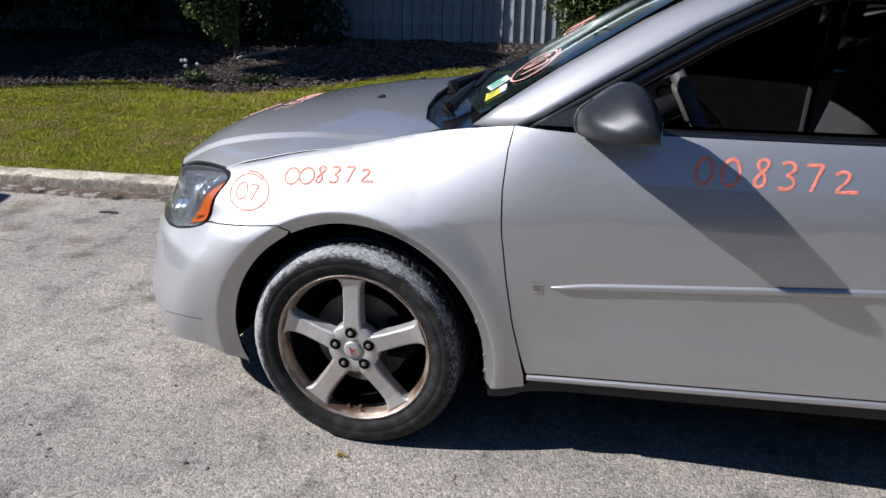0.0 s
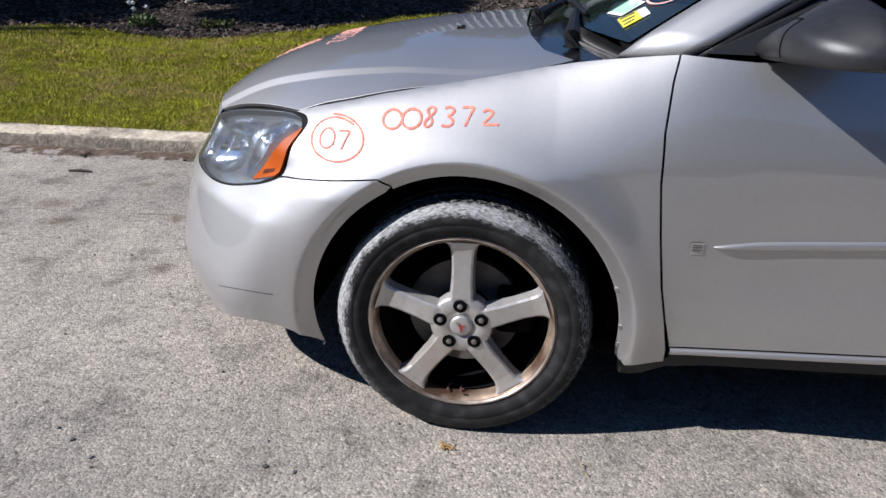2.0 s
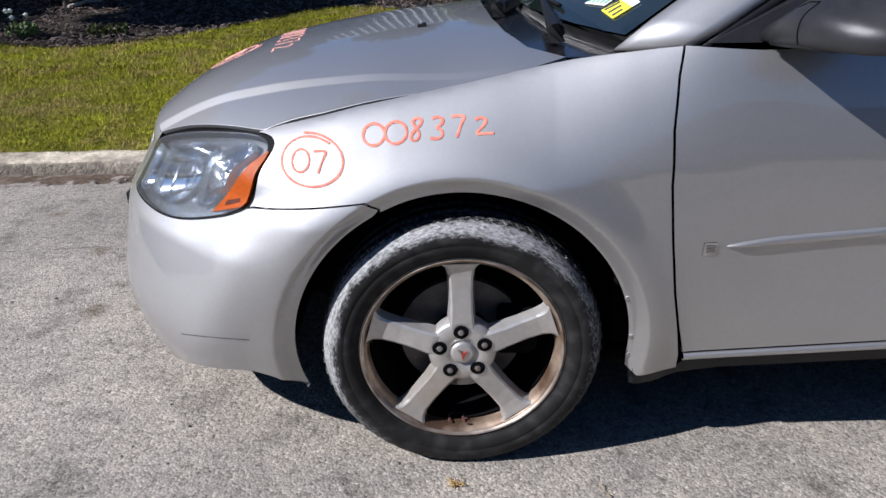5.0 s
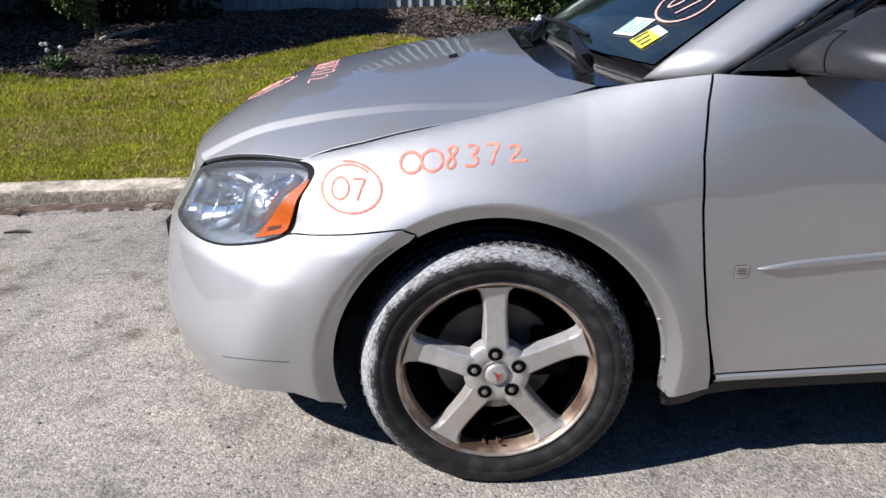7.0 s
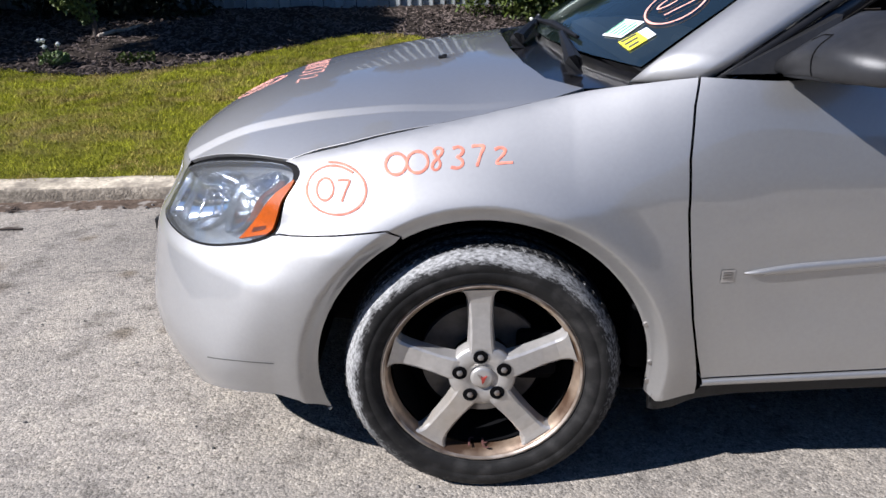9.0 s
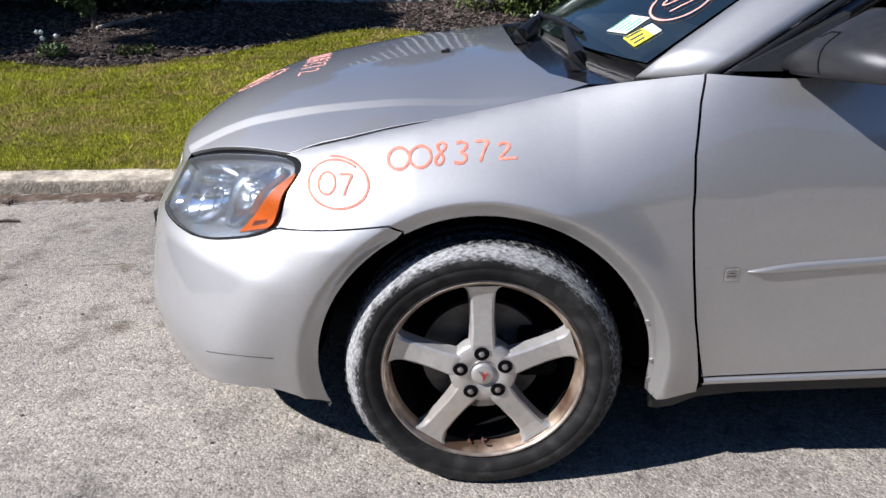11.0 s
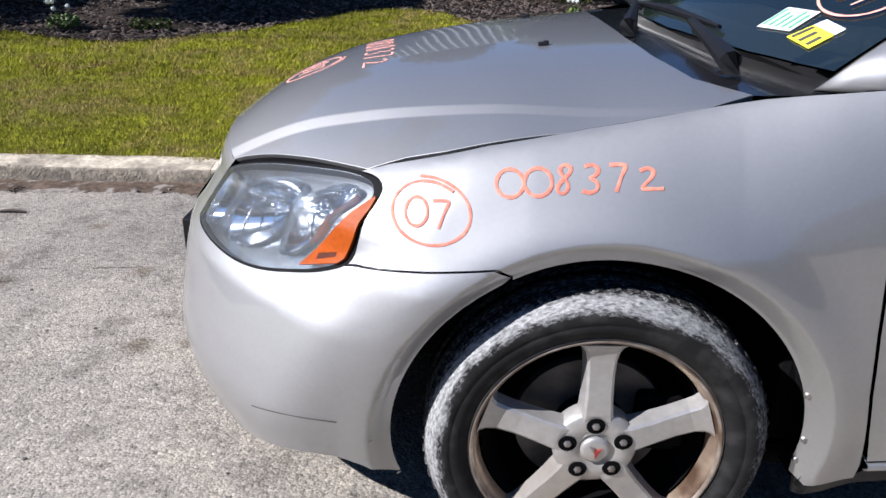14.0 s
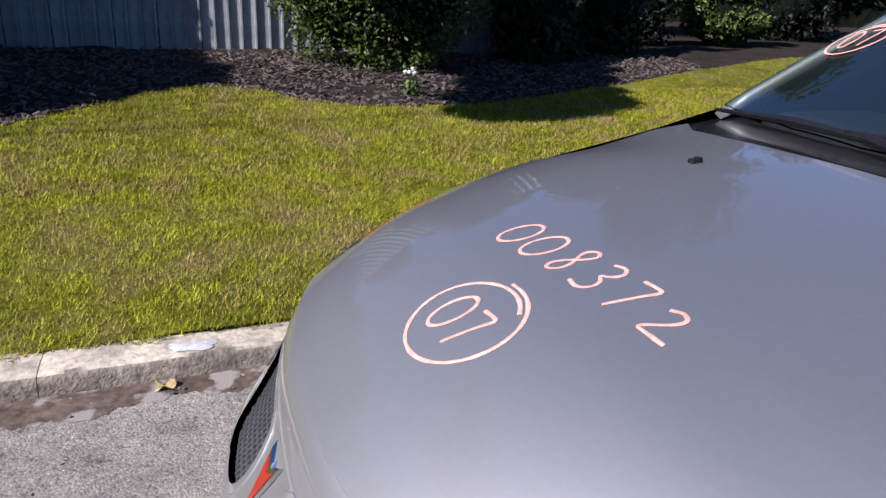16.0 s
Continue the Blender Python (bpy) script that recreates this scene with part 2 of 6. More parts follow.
def asphalt():
    """Weathered asphalt: pale and dark stones in a grey binder, with broad stains."""
    mat = bpy.data.materials.new("weathered_asphalt")
    mat.use_nodes = True
    nodes, links = mat.node_tree.nodes, mat.node_tree.links
    shader = nodes["Principled BSDF"]
    shader.inputs["Roughness"].default_value, shader.inputs["Specular IOR Level"].default_value = 0.95, 0.2
    place = nodes.new("ShaderNodeTexCoord").outputs["Object"]

    def node(kind, size, **more):
        n = nodes.new(kind)
        n.inputs["Scale"].default_value = size
        links.new(place, n.inputs["Vector"])
        return n

    def ramp(value, stops):
        n = nodes.new("ShaderNodeValToRGB")
        while len(n.color_ramp.elements) < len(stops):
            n.color_ramp.elements.new(0.5)
        for e, (p, c) in zip(n.color_ramp.elements, stops):
            e.position, e.color = p, (*c, 1)
        links.new(value, n.inputs[0])
        return n.outputs[0]

    def mix(kind, a, b, fac):
        n = nodes.new("ShaderNodeMix")
        n.data_type, n.blend_type = "RGBA", kind
        for socket, value in ((n.inputs[6], a), (n.inputs[7], b), (n.inputs[0], fac)):
            if isinstance(value, (tuple, float)):
                socket.default_value = value
            else:
                links.new(value, socket)
        return n.outputs[2]

    stones = node("ShaderNodeTexVoronoi", 135)
    grey = nodes.new("ShaderNodeSeparateColor")
    links.new(stones.outputs["Color"], grey.inputs[0])
    base = ramp(grey.outputs[0], [(0.0, (0.06, 0.054, 0.048)), (0.18, (0.222, 0.203, 0.178)), (0.7, (0.345, 0.315, 0.278)), (0.93, (0.47, 0.42, 0.355)), (1.0, (0.63, 0.575, 0.505))])
    fine = node("ShaderNodeTexVoronoi", 420)
    grey2 = nodes.new("ShaderNodeSeparateColor")
    links.new(fine.outputs["Color"], grey2.inputs[0])
    base = mix("MIX", base, ramp(grey2.outputs[0], [(0.0, (0.11, 0.10, 0.09)), (0.6, (0.340, 0.312, 0.275)), (1.0, (0.57, 0.52, 0.455))]), 0.5)
    broad = node("ShaderNodeTexNoise", 0.8)
    broad.inputs["Detail"].default_value = 7.0
    base = mix("MULTIPLY", base, ramp(broad.outputs["Fac"], [(0.30, (0.70, 0.70, 0.70)), (0.55, (1.0, 0.99, 0.97)), (0.75, (1.14, 1.13, 1.10))]), 1.0)
    patch = node("ShaderNodeTexNoise", 5.5)
    patch.inputs["Detail"].default_value = 8.0
    base = mix("MULTIPLY", base, ramp(patch.outputs["Fac"], [(0.31, (0.58, 0.57, 0.56)), (0.44, (0.95, 0.95, 0.95)), (0.68, (1.13, 1.12, 1.09))]), 1.0)
    blotch = node("ShaderNodeTexNoise", 38.0)
    blotch.inputs["Detail"].default_value = 5.0
    base = mix("MULTIPLY", base, ramp(blotch.outputs["Fac"], [(0.30, (0.62, 0.61, 0.60)), (0.43, (0.97, 0.97, 0.97)), (0.70, (1.10, 1.09, 1.07))]), 1.0)
    wobble = node("ShaderNodeTexNoise", 14.0)
    wobble.inputs["Detail"].default_value = 5.0
    for x, y, r, dark in STAINS:
        far_from = nodes.new("ShaderNodeVectorMath")
        far_from.operation = "DISTANCE"
        links.new(place, far_from.inputs[0])
        far_from.inputs[1].default_value = (x, y, 0)
        bent = nodes.new("ShaderNodeMath")
        bent.operation = "MULTIPLY_ADD"
        links.new(wobble.outputs["Fac"], bent.inputs[0])
        bent.inputs[1].default_value = r * 1.4
        links.new(far_from.outputs["Value"], bent.inputs[2])
        base = mix("MULTIPLY", base, ramp(bent.outputs[0], [(0.0, (dark, dark * 0.93, dark * 0.85)), (r * 1.0, (dark, dark * 0.93, dark * 0.85)), (r * 1.9, (1, 1, 1))]), 1.0)
    links.new(base, shader.inputs["Base Color"])
    bump = nodes.new("ShaderNodeBump")
    bump.inputs["Strength"].default_value, bump.inputs["Distance"].default_value = 0.7, 0.0027
    links.new(stones.outputs["Distance"], bump.inputs["Height"])
    bump.invert = True
    links.new(bump.outputs[0], shader.inputs["Normal"])
    return mat

# ---- helpers for shapes ----
from mathutils.geometry import delaunay_2d_cdt


def mesh_object(name, verts, faces, mat, smooth=True):
    me = bpy.data.meshes.new(name)
    me.from_pydata([tuple(map(float, v)) for v in verts], [], [tuple(map(int, f)) for f in faces])
    if mat:
        me.materials.append(mat)
    me.polygons.foreach_set("use_smooth", [smooth] * len(me.polygons))
    me.update()
    return new(name, me)


def under(ob, parent, label=""):
    """Makes ob a part of parent, staying where it is."""
    ob.parent = parent
    total = Matrix.Identity(4)
    up = parent
    while up:
        total = up.matrix_basis.inverted() @ total if not up.parent else total
        up = up.parent
    ob.matrix_parent_inverse = total if not parent.parent else Matrix.Identity(4)
    if label:
        ob["label"] = label
    return ob


def part(name, bm, mat, parent, label="", smooth=False):
    me = bpy.data.meshes.new(name)
    bm.to_mesh(me)
    bm.free()
    me.materials.append(mat)
    me.polygons.foreach_set("use_smooth", [smooth] * len(me.polygons))
    ob = new(name, me)
    return under(ob, parent, label) if parent else ob


def box(size, at=(0, 0, 0), bevel=0.0, turn=None, seg=2):
    bm = bmesh.new()
    bmesh.ops.create_cube(bm, size=1)
    bmesh.ops.scale(bm, vec=size, verts=bm.verts)
    if bevel:
        bmesh.ops.bevel(bm, geom=bm.edges[:], offset=bevel, segments=seg, affect="EDGES", profile=0.5)
    if turn:
        bmesh.ops.transform(bm, matrix=turn, verts=bm.verts)
    bmesh.ops.translate(bm, vec=at, verts=bm.verts)
    return bm


def joined(*bms):
    out = bms[0]
    for other in bms[1:]:
        me = bpy.data.meshes.new("tmp")
        other.to_mesh(me)
        other.free()
        out.from_mesh(me)
        bpy.data.meshes.remove(me)
    return out


def lathe(profile, steps=64, about=(0, 0, 0), close=False):
    """Turns a profile of (radius, y) about the y axis."""
    bm = bmesh.new()
    rings = []
    for i in range(steps):
        a = 2 * math.pi * i / steps
        rings.append([bm.verts.new((about[0] + r * math.cos(a), about[1] + y, about[2] + r * math.sin(a))) for r, y in profile])
    n = len(profile)
    for i in range(steps):
        p, q = rings[i], rings[(i + 1) % steps]
        for j in range(n if close else n - 1):
            bm.faces.new((p[j], p[(j + 1) % n], q[(j + 1) % n], q[j]))
    bmesh.ops.recalc_face_normals(bm, faces=bm.faces)
    return bm


def tube(points, radius, steps=8):
    """A round bar along points; radius may be one number or one for each point."""
    pts = [Vector(p) for p in points]
    bm, rings = bmesh.new(), []
    for i, p in enumerate(pts):
        way = (pts[min(i + 1, len(pts) - 1)] - pts[max(i - 1, 0)]).normalized()
        side = way.cross(Vector((0.13, 0.21, 0.97))).normalized()
        top = side.cross(way)
        r = radius[i] if isinstance(radius, (list, tuple)) else radius
        rings.append([bm.verts.new(p + r * (math.cos(k * 2 * math.pi / steps) * side + math.sin(k * 2 * math.pi / steps) * top)) for k in range(steps)])
    for p, q in zip(rings, rings[1:]):
        for k in range(steps):
            bm.faces.new((p[k], p[(k + 1) % steps], q[(k + 1) % steps], q[k]))
    bm.faces.new(rings[0][::-1])
    bm.faces.new(rings[-1])
    bmesh.ops.recalc_face_normals(bm, faces=bm.faces)
    return bm


def spline(*pairs):
    xs, ys = np.array([p[0] for p in pairs], float), np.array([p[1] for p in pairs], float)
    m = np.gradient(ys, xs)

    def value(x):
        x = np.clip(np.asarray(x, float), xs[0], xs[-1])
        i = np.clip(np.searchsorted(xs, x) - 1, 0, len(xs) - 2)
        h = xs[i + 1] - xs[i]
        u = (x - xs[i]) / h
        return ((2 * u**3 - 3 * u**2 + 1) * ys[i] + (u**3 - 2 * u**2 + u) * h * m[i]
                + (-2 * u**3 + 3 * u**2) * ys[i + 1] + (u**3 - u**2) * h * m[i + 1])
    return value


def dense(points, step=0.012, closed=True):
    out = []
    pts = [np.array(p, float) for p in points]
    for p, q in zip(pts, pts[1:] + (pts[:1] if closed else [])):
        n = max(1, int(math.ceil(np.linalg.norm(q - p) / step)))
        out += [tuple(p + (q - p) * k / n) for k in range(n)]
    if not closed:
        out.append(tuple(pts[-1]))
    return out


def rounded(points, step=0.012, rounds=2, closed=True):
    """Cuts the corners of a polygon off softly, then makes it dense."""
    pts = [np.array(p, float) for p in points]
    for _ in range(rounds):
        out = []
        n = len(pts)
        for i in range(n if closed else n - 1):
            p, q = pts[i], pts[(i + 1) % n]
            out += [p * 0.75 + q * 0.25, p * 0.25 + q * 0.75]
        pts = out if closed else [pts[0]] + out + [pts[-1]]
    return dense(pts, step, closed)


def inside(poly, x, y):
    poly = np.array(poly)
    hit = np.zeros(len(x), bool)
    x1, y1 = poly[-1]
    for x2, y2 in poly:
        cross = ((y1 > y) != (y2 > y)) & (x < (x2 - x1) * (y - y1) / (y2 - y1 + 1e-15) + x1)
        hit ^= cross
        x1, y1 = x2, y2
    return hit


def filled(outline, holes=(), grid=0.02, extra=()):
    """Triangles of a flat region, with a regular grid of points inside."""
    outline = np.array(outline)
    lo, hi = outline.min(0), outline.max(0)
    gx, gy = np.meshgrid(np.arange(lo[0] + grid / 2, hi[0], grid), np.arange(lo[1] + grid / 2, hi[1], grid))
    gx, gy = gx.ravel(), gy.ravel()
    keep = inside(outline, gx, gy)
    edge = outline if not len(holes) else np.vstack([outline, *[np.array(h) for h in holes]])
    for h in holes:
        keep &= ~inside(h, gx, gy)
    gx, gy = gx[keep], gy[keep]
    near = np.array([((edge[:, 0] - a) ** 2 + (edge[:, 1] - b) ** 2).min() for a, b in zip(gx, gy)]) > (grid * 0.45) ** 2
    pts = [Vector(p) for p in outline]
    edges = [(i, (i + 1) % len(outline)) for i in range(len(outline))]
    for h in holes:
        base = len(pts)
        pts += [Vector(p) for p in h]
        edges += [(base + i, base + (i + 1) % len(h)) for i in range(len(h))]
    pts += [Vector((a, b)) for a, b in zip(gx[near], gy[near])]
    if len(extra):
        ex = np.array(extra)
        ok = inside(outline, ex[:, 0], ex[:, 1])
        far_off = np.array([((edge[:, 0] - a) ** 2 + (edge[:, 1] - b) ** 2).min() for a, b in ex]) > 0.004**2
        pts += [Vector(p) for p in ex[ok & far_off]]
    verts, _, faces, _, _, _ = delaunay_2d_cdt(pts, edges, [], 0, 1e-7)
    v = np.array([tuple(p) for p in verts])
    f = np.array([t for t in faces if len(t) == 3])
    c = v[f].mean(1)
    ok = inside(outline, c[:, 0], c[:, 1])
    for h in holes:
        ok &= ~inside(h, c[:, 0], c[:, 1])
    return v, f[ok]


# ---- the car's skin ----
MID = 0.90        # the car's centre line
WHEEL_Z = 0.322
nose_x = spline((0.08, -0.855), (0.15, -0.925), (0.24, -0.985), (0.33, -1.005), (0.40, -0.999), (0.46, -0.990), (0.52, -0.979), (0.55, -0.971), (0.575, -0.956), (0.60, -0.939), (0.68, -0.892), (0.745, -0.864), (0.79, -0.799), (0.84, -0.716), (0.95, -0.529), (1.1, -0.279))
low_d = spline((0.10, 0.79), (0.20, 0.845), (0.30, 0.872), (0.42, 0.890), (0.52, 0.899), (0.60, 0.902), (0.70, 0.902), (1.2, 0.902))
belt_z = spline((-1.0, 0.80), (-0.6, 0.807), (-0.437, 0.820), (-0.224, 0.876), (-0.03, 0.918), (0.156, 0.959), (0.232, 0.976), (0.35, 0.998), (0.46, 1.008), (0.8, 1.010), (1.5, 1.015), (2.4, 1.035), (3.2, 1.045), (3.9, 1.03))
belt_d = spline((-1.0, 0.755), (-0.05, 0.752), (0.05, 0.755), (0.15, 0.760), (0.25, 0.775), (0.36, 0.803), (0.46, 0.832), (0.8, 0.840), (1.5, 0.842), (2.4, 0.815), (3.2, 0.74), (3.9, 0.64))
shoulder_z = spline((-1.0, 0.62), (-0.45, 0.63), (-0.19, 0.65), (0.05, 0.70), (0.3, 0.745), (0.46, 0.765), (1.0, 0.80), (3.0, 0.82), (3.9, 0.80))


def sweep(z):
    """How far and how sharply the front is swept back at height z."""
    a, b = np.clip((z - 0.31) / 0.30, 0, 1), np.clip((z - 0.55) / 0.06, 0, 1)
    u = 0.45 * a + 0.43 * a * a * (3 - 2 * a) + 0.12 * b * b * (3 - 2 * b)
    return 0.60 + 0.094 * u, 2.78 - 0.217 * u


def front_x(d, z):
    k, n = sweep(z)
    return nose_x(z) + k * np.abs(d) ** n


def smooth_min(a, b, k):
    h = np.clip(0.5 + 0.5 * (b - a) / k, 0, 1)
    return b * (1 - h) + a * h - k * h * (1 - h)


def half_width(x, z):
    """Half the body's width at x and height z."""
    zt, dt, zs = belt_z(x), belt_d(x), shoulder_z(x)
    u = np.clip((z - zs) / (zt - zs), 0, 1)
    p = 1.5 - 0.22 * np.clip((x + 0.15) / 0.35, 0, 1)
    hollow = np.clip((x - 0.40) / 0.35, 0, 1)
    low = low_d(z) - 0.016 * hollow * hollow * (3 - 2 * hollow) * np.exp(-((z - 0.53) / 0.13) ** 2)
    side = dt + (low - dt) * (1 - u**p) ** (1 / p)
    rise = np.clip((x + 0.66) / 0.3, 0, 1)
    k, n = sweep(z - 0.11 * rise * rise * (3 - 2 * rise))
    front = (np.maximum(x - nose_x(z), 0) / k) ** (1 / n)
    rear = 0.93 * (np.maximum(3.84 - 0.5 * (z - 0.65) ** 2 - x, 0) / 0.7) ** (1 / 2.6)
    d = smooth_min(smooth_min(side, front, 0.06), rear, 0.08)
    for wx in (0.003, 2.853):
        r = np.hypot(x - wx, z - WHEEL_Z)
        lip = np.where(r > 0.428, np.exp(-((r - 0.428) / 0.06) ** 2), 1 - ((0.428 - r) / 0.036) * 2.0)
        d = d + 0.018 * np.clip(lip, -1.0, 1) * (z > 0.2) * (d > 0.5)
    return d


def skin(a, z, lift=0.0):
    """The near side's surface. a is x behind the front axle, and the turn about the nose before it (-1 at the centre line)."""
    a, z = np.asarray(a, float), np.asarray(z, float)
    turn = (np.minimum(a, 0) + 1) * math.pi / 2
    s, c = np.sin(turn), np.cos(turn)
    lo, hi = np.zeros_like(a), np.full_like(a, 1.5)
    for _ in range(26):
        r = (lo + hi) / 2
        within = r * np.abs(s) < half_width(-r * c, z)
        lo, hi = np.where(within, r, lo), np.where(within, hi, r)
    x = np.where(a < 0, -lo * c, a)
    d = np.where(a < 0, lo * s, half_width(np.maximum(a, 0), z))
    p = np.stack([x, MID - d, z], -1)
    if np.any(lift):
        p = p + skin_normal(a, z) * np.asarray(lift)[..., None]
    return p


def skin_normal(a, z, e=0.004):
    a, z = np.asarray(a, float), np.asarray(z, float)
    n = np.cross(skin(a + e, z) - skin(a - e, z), skin(a, z + e) - skin(a, z - e))
    return n / np.linalg.norm(n, axis=-1, keepdims=True)


def along(x, z):
    """The a of a place on the side given by x and z."""
    x, z = np.asarray(x, float), np.asarray(z, float)
    return np.where(x < 0, np.arctan2(half_width(np.minimum(x, 0), z), -x) / (math.pi / 2) - 1, x)


def along_d(d, z):
    """The a of a place on the front given by its distance from the centre line."""
    d, z = np.asarray(d, float), np.asarray(z, float)
    lo, hi = np.full_like(d, -1.2), np.zeros_like(d)
    for _ in range(28):
        m = (lo + hi) / 2
        out = half_width(m, z) < d
        lo, hi = np.where(out, m, lo), np.where(out, hi, m)
    return np.arctan2(d, -lo) / (math.pi / 2) - 1


def side(points):
    p = np.array(points, float)
    return list(zip(along(p[:, 0], p[:, 1]).tolist(), p[:, 1].tolist()))


def front(points):
    p = np.array(points, float)
    return list(zip(along_d(p[:, 0], p[:, 1]).tolist(), p[:, 1].tolist()))


def shell(name, place, normal, outline, holes, mat, parent, grid=0.02, lift=0.0, flange=0.014, mirror=False, both=False, label="", extra=(), round_off=0.0016):
    """A sheet cut to an outline on a surface, with its edges turned inwards."""
    v, f = filled(outline, holes, grid, extra)
    p, n = place(v[:, 0], v[:, 1]), normal(v[:, 0], v[:, 1])
    p = p + n * lift
    verts, norms, faces = [tuple(q) for q in p], [tuple(q) for q in n], []
    for t in f:
        q = p[t]
        flip = np.dot(np.cross(q[1] - q[0], q[2] - q[0]), n[t[0]]) < 0
        faces.append(tuple(t[::-1]) if flip else tuple(t))
    for loop, sign in [(outline, 1)] + [(h, -1) for h in holes]:
        loop = np.array(loop)
        q, m = place(loop[:, 0], loop[:, 1]), normal(loop[:, 0], loop[:, 1])
        q = q + m * lift
        base, k = len(verts), len(loop)
        turn = np.cross(np.roll(q, -1, 0) - np.roll(q, 1, 0), m)
        turn /= np.linalg.norm(turn, axis=1, keepdims=True) + 1e-9
        area = np.sum(loop[:, 0] * np.roll(loop[:, 1], -1) - np.roll(loop[:, 0], -1) * loop[:, 1])
        turn *= sign * (1 if area > 0 else -1)
        rings = [(q, m)]
        if mat is PAINT:
            rings += [(q + (turn * 0.7 - m * 0.3) * round_off, m * 0.7 + turn * 0.7), (q + (turn - m) * round_off, turn)]
        else:
            rings, round_off = [(q, turn)], 0.0
        rings.append((q + turn * round_off - m * flange, turn))
        for level, (at, way) in enumerate(rings):
            verts += [tuple(c) for c in at]
            norms += [tuple(c) for c in way]
            if level:
                low = base + k * (level - 1)
                faces += [(low + i, low + (i + 1) % k, low + k + (i + 1) % k, low + k + i) for i in range(k)]
    if both:
        count = len(verts)
        verts += [(x, 2 * MID - y, z) for x, y, z in verts]
        norms += [(x, -y, z) for x, y, z in norms]
        faces += [tuple(i + count for i in t[::-1]) for t in faces]
    if mirror:
        verts = [(x, 2 * MID - y, z) for x, y, z in verts]
        norms = [(x, -y, z) for x, y, z in norms]
        faces = [t[::-1] for t in faces]
    ob = mesh_object(name, verts, faces, mat)
    ob.data.normals_split_custom_set_from_vertices(norms)
    if parent:
        under(ob, parent, label)
    return ob


def on_skin(name, outline, mat, parent, holes=(), **more):
    return shell(name, lambda a, z: skin(a, z), skin_normal, outline, list(holes), mat, parent, **more)


# ---- the hood and the glass ----
hood_mid = spline((-0.95, 0.652), (-0.90, 0.709), (-0.868, 0.745), (-0.843, 0.763), (-0.80, 0.794), (-0.77, 0.813), (-0.70, 0.850), (-0.60, 0.890), (-0.48, 0.920), (-0.30, 0.953), (-0.09, 0.984), (0.10, 1.002), (0.30, 1.012))
hood_drop = spline((-0.95, 0.30), (-0.757, 0.225), (-0.61, 0.162), (-0.437, 0.114), (-0.224, 0.085), (-0.03, 0.078), (0.156, 0.050), (0.30, 0.030))


def hood_z(x, y):
    d = np.abs(y - MID)
    base = hood_mid(x) - hood_drop(x) * (d / 0.752) ** 2.6
    ridge = 0.434 + 0.345 * (x + 0.8)
    fade = np.clip((0.15 - x) / 0.6, 0, 1)
    u = np.clip((ridge + 0.02 - d) / 0.028, 0, 1)
    return base + 0.009 * fade * (u - 0.6)


def height_sheet(zfun):
    def place(x, y):
        return np.stack([x, y, zfun(x, y)], -1)

    def normal(x, y, e=0.003):
        gx = (zfun(x + e, y) - zfun(x - e, y)) / (2 * e)
        gy = (zfun(x, y + e) - zfun(x, y - e)) / (2 * e)
        n = np.stack([-gx, -gy, np.ones_like(gx)], -1)
        return n / np.linalg.norm(n, axis=-1, keepdims=True)
    return place, normal


def screen_base_x(d):
    return 0.205 + 0.150 * (d / 0.78) ** 2.2


def screen_z(x, y):
    """The windscreen's surface."""
    d = np.abs(y - MID)
    run = x - screen_base_x(d)
    return 1.018 + 0.62 * run - 0.08 * run**2


# ---- the car ----
car = tagged(new("car"), "silver four-door car with handwritten orange stock numbers, parked on asphalt", "car")
car.matrix_basis = pose(1.43, MID, 0)
ARCH = [(0.003 + 0.392 * math.cos(radians(t)), WHEEL_Z + 0.392 * math.sin(radians(t))) for t in range(-6, 199, 3)]

CREASE = side([(0.003 + r * math.cos(radians(t)), WHEEL_Z + r * math.sin(radians(t))) for r in (0.400, 0.410, 0.419, 0.4255, 0.4285, 0.433, 0.440) for t in np.arange(-6, 199, 1.5)])

_a = np.linspace(-1.0, -0.02, 240)
_x = skin(_a, np.full_like(_a, 0.57))[:, 0]
_r = np.clip((_x + 0.66) / 0.3, 0, 1)
LEDGE = [(float(a), float(0.548 + 0.11 * r * r * (3 - 2 * r) + o)) for a, r in zip(_a, _r) if a < -0.33 for o in (-0.008, 0.0, 0.006, 0.013, 0.020, 0.027, 0.036)]

# fender
LAMP = [(0.405, 0.590), (0.402, 0.612), (0.421, 0.672), (0.464, 0.716), (0.527, 0.749), (0.59, 0.773), (0.65, 0.789), (0.70, 0.800), (0.732, 0.8050), (0.762, 0.8035), (0.784, 0.793), (0.799, 0.777), (0.817, 0.750), (0.830, 0.712), (0.833, 0.671), (0.806, 0.640), (0.760, 0.614), (0.71, 0.593), (0.65, 0.582), (0.56, 0.579), (0.47, 0.579), (0.422, 0.582)]


def looped(points, steps=5):
    """A soft closed line through points."""
    p, out = np.array(points, float), []
    for i in range(len(p)):
        a, b, c, d = p[i - 1], p[i], p[(i + 1) % len(p)], p[(i + 2) % len(p)]
        for k in range(steps):
            t = k / steps
            out.append(tuple(0.5 * (2 * b + (c - a) * t + (2 * a - 5 * b + 4 * c - d) * t * t + (3 * b - a - 3 * c + d) * t**3)))
    return out


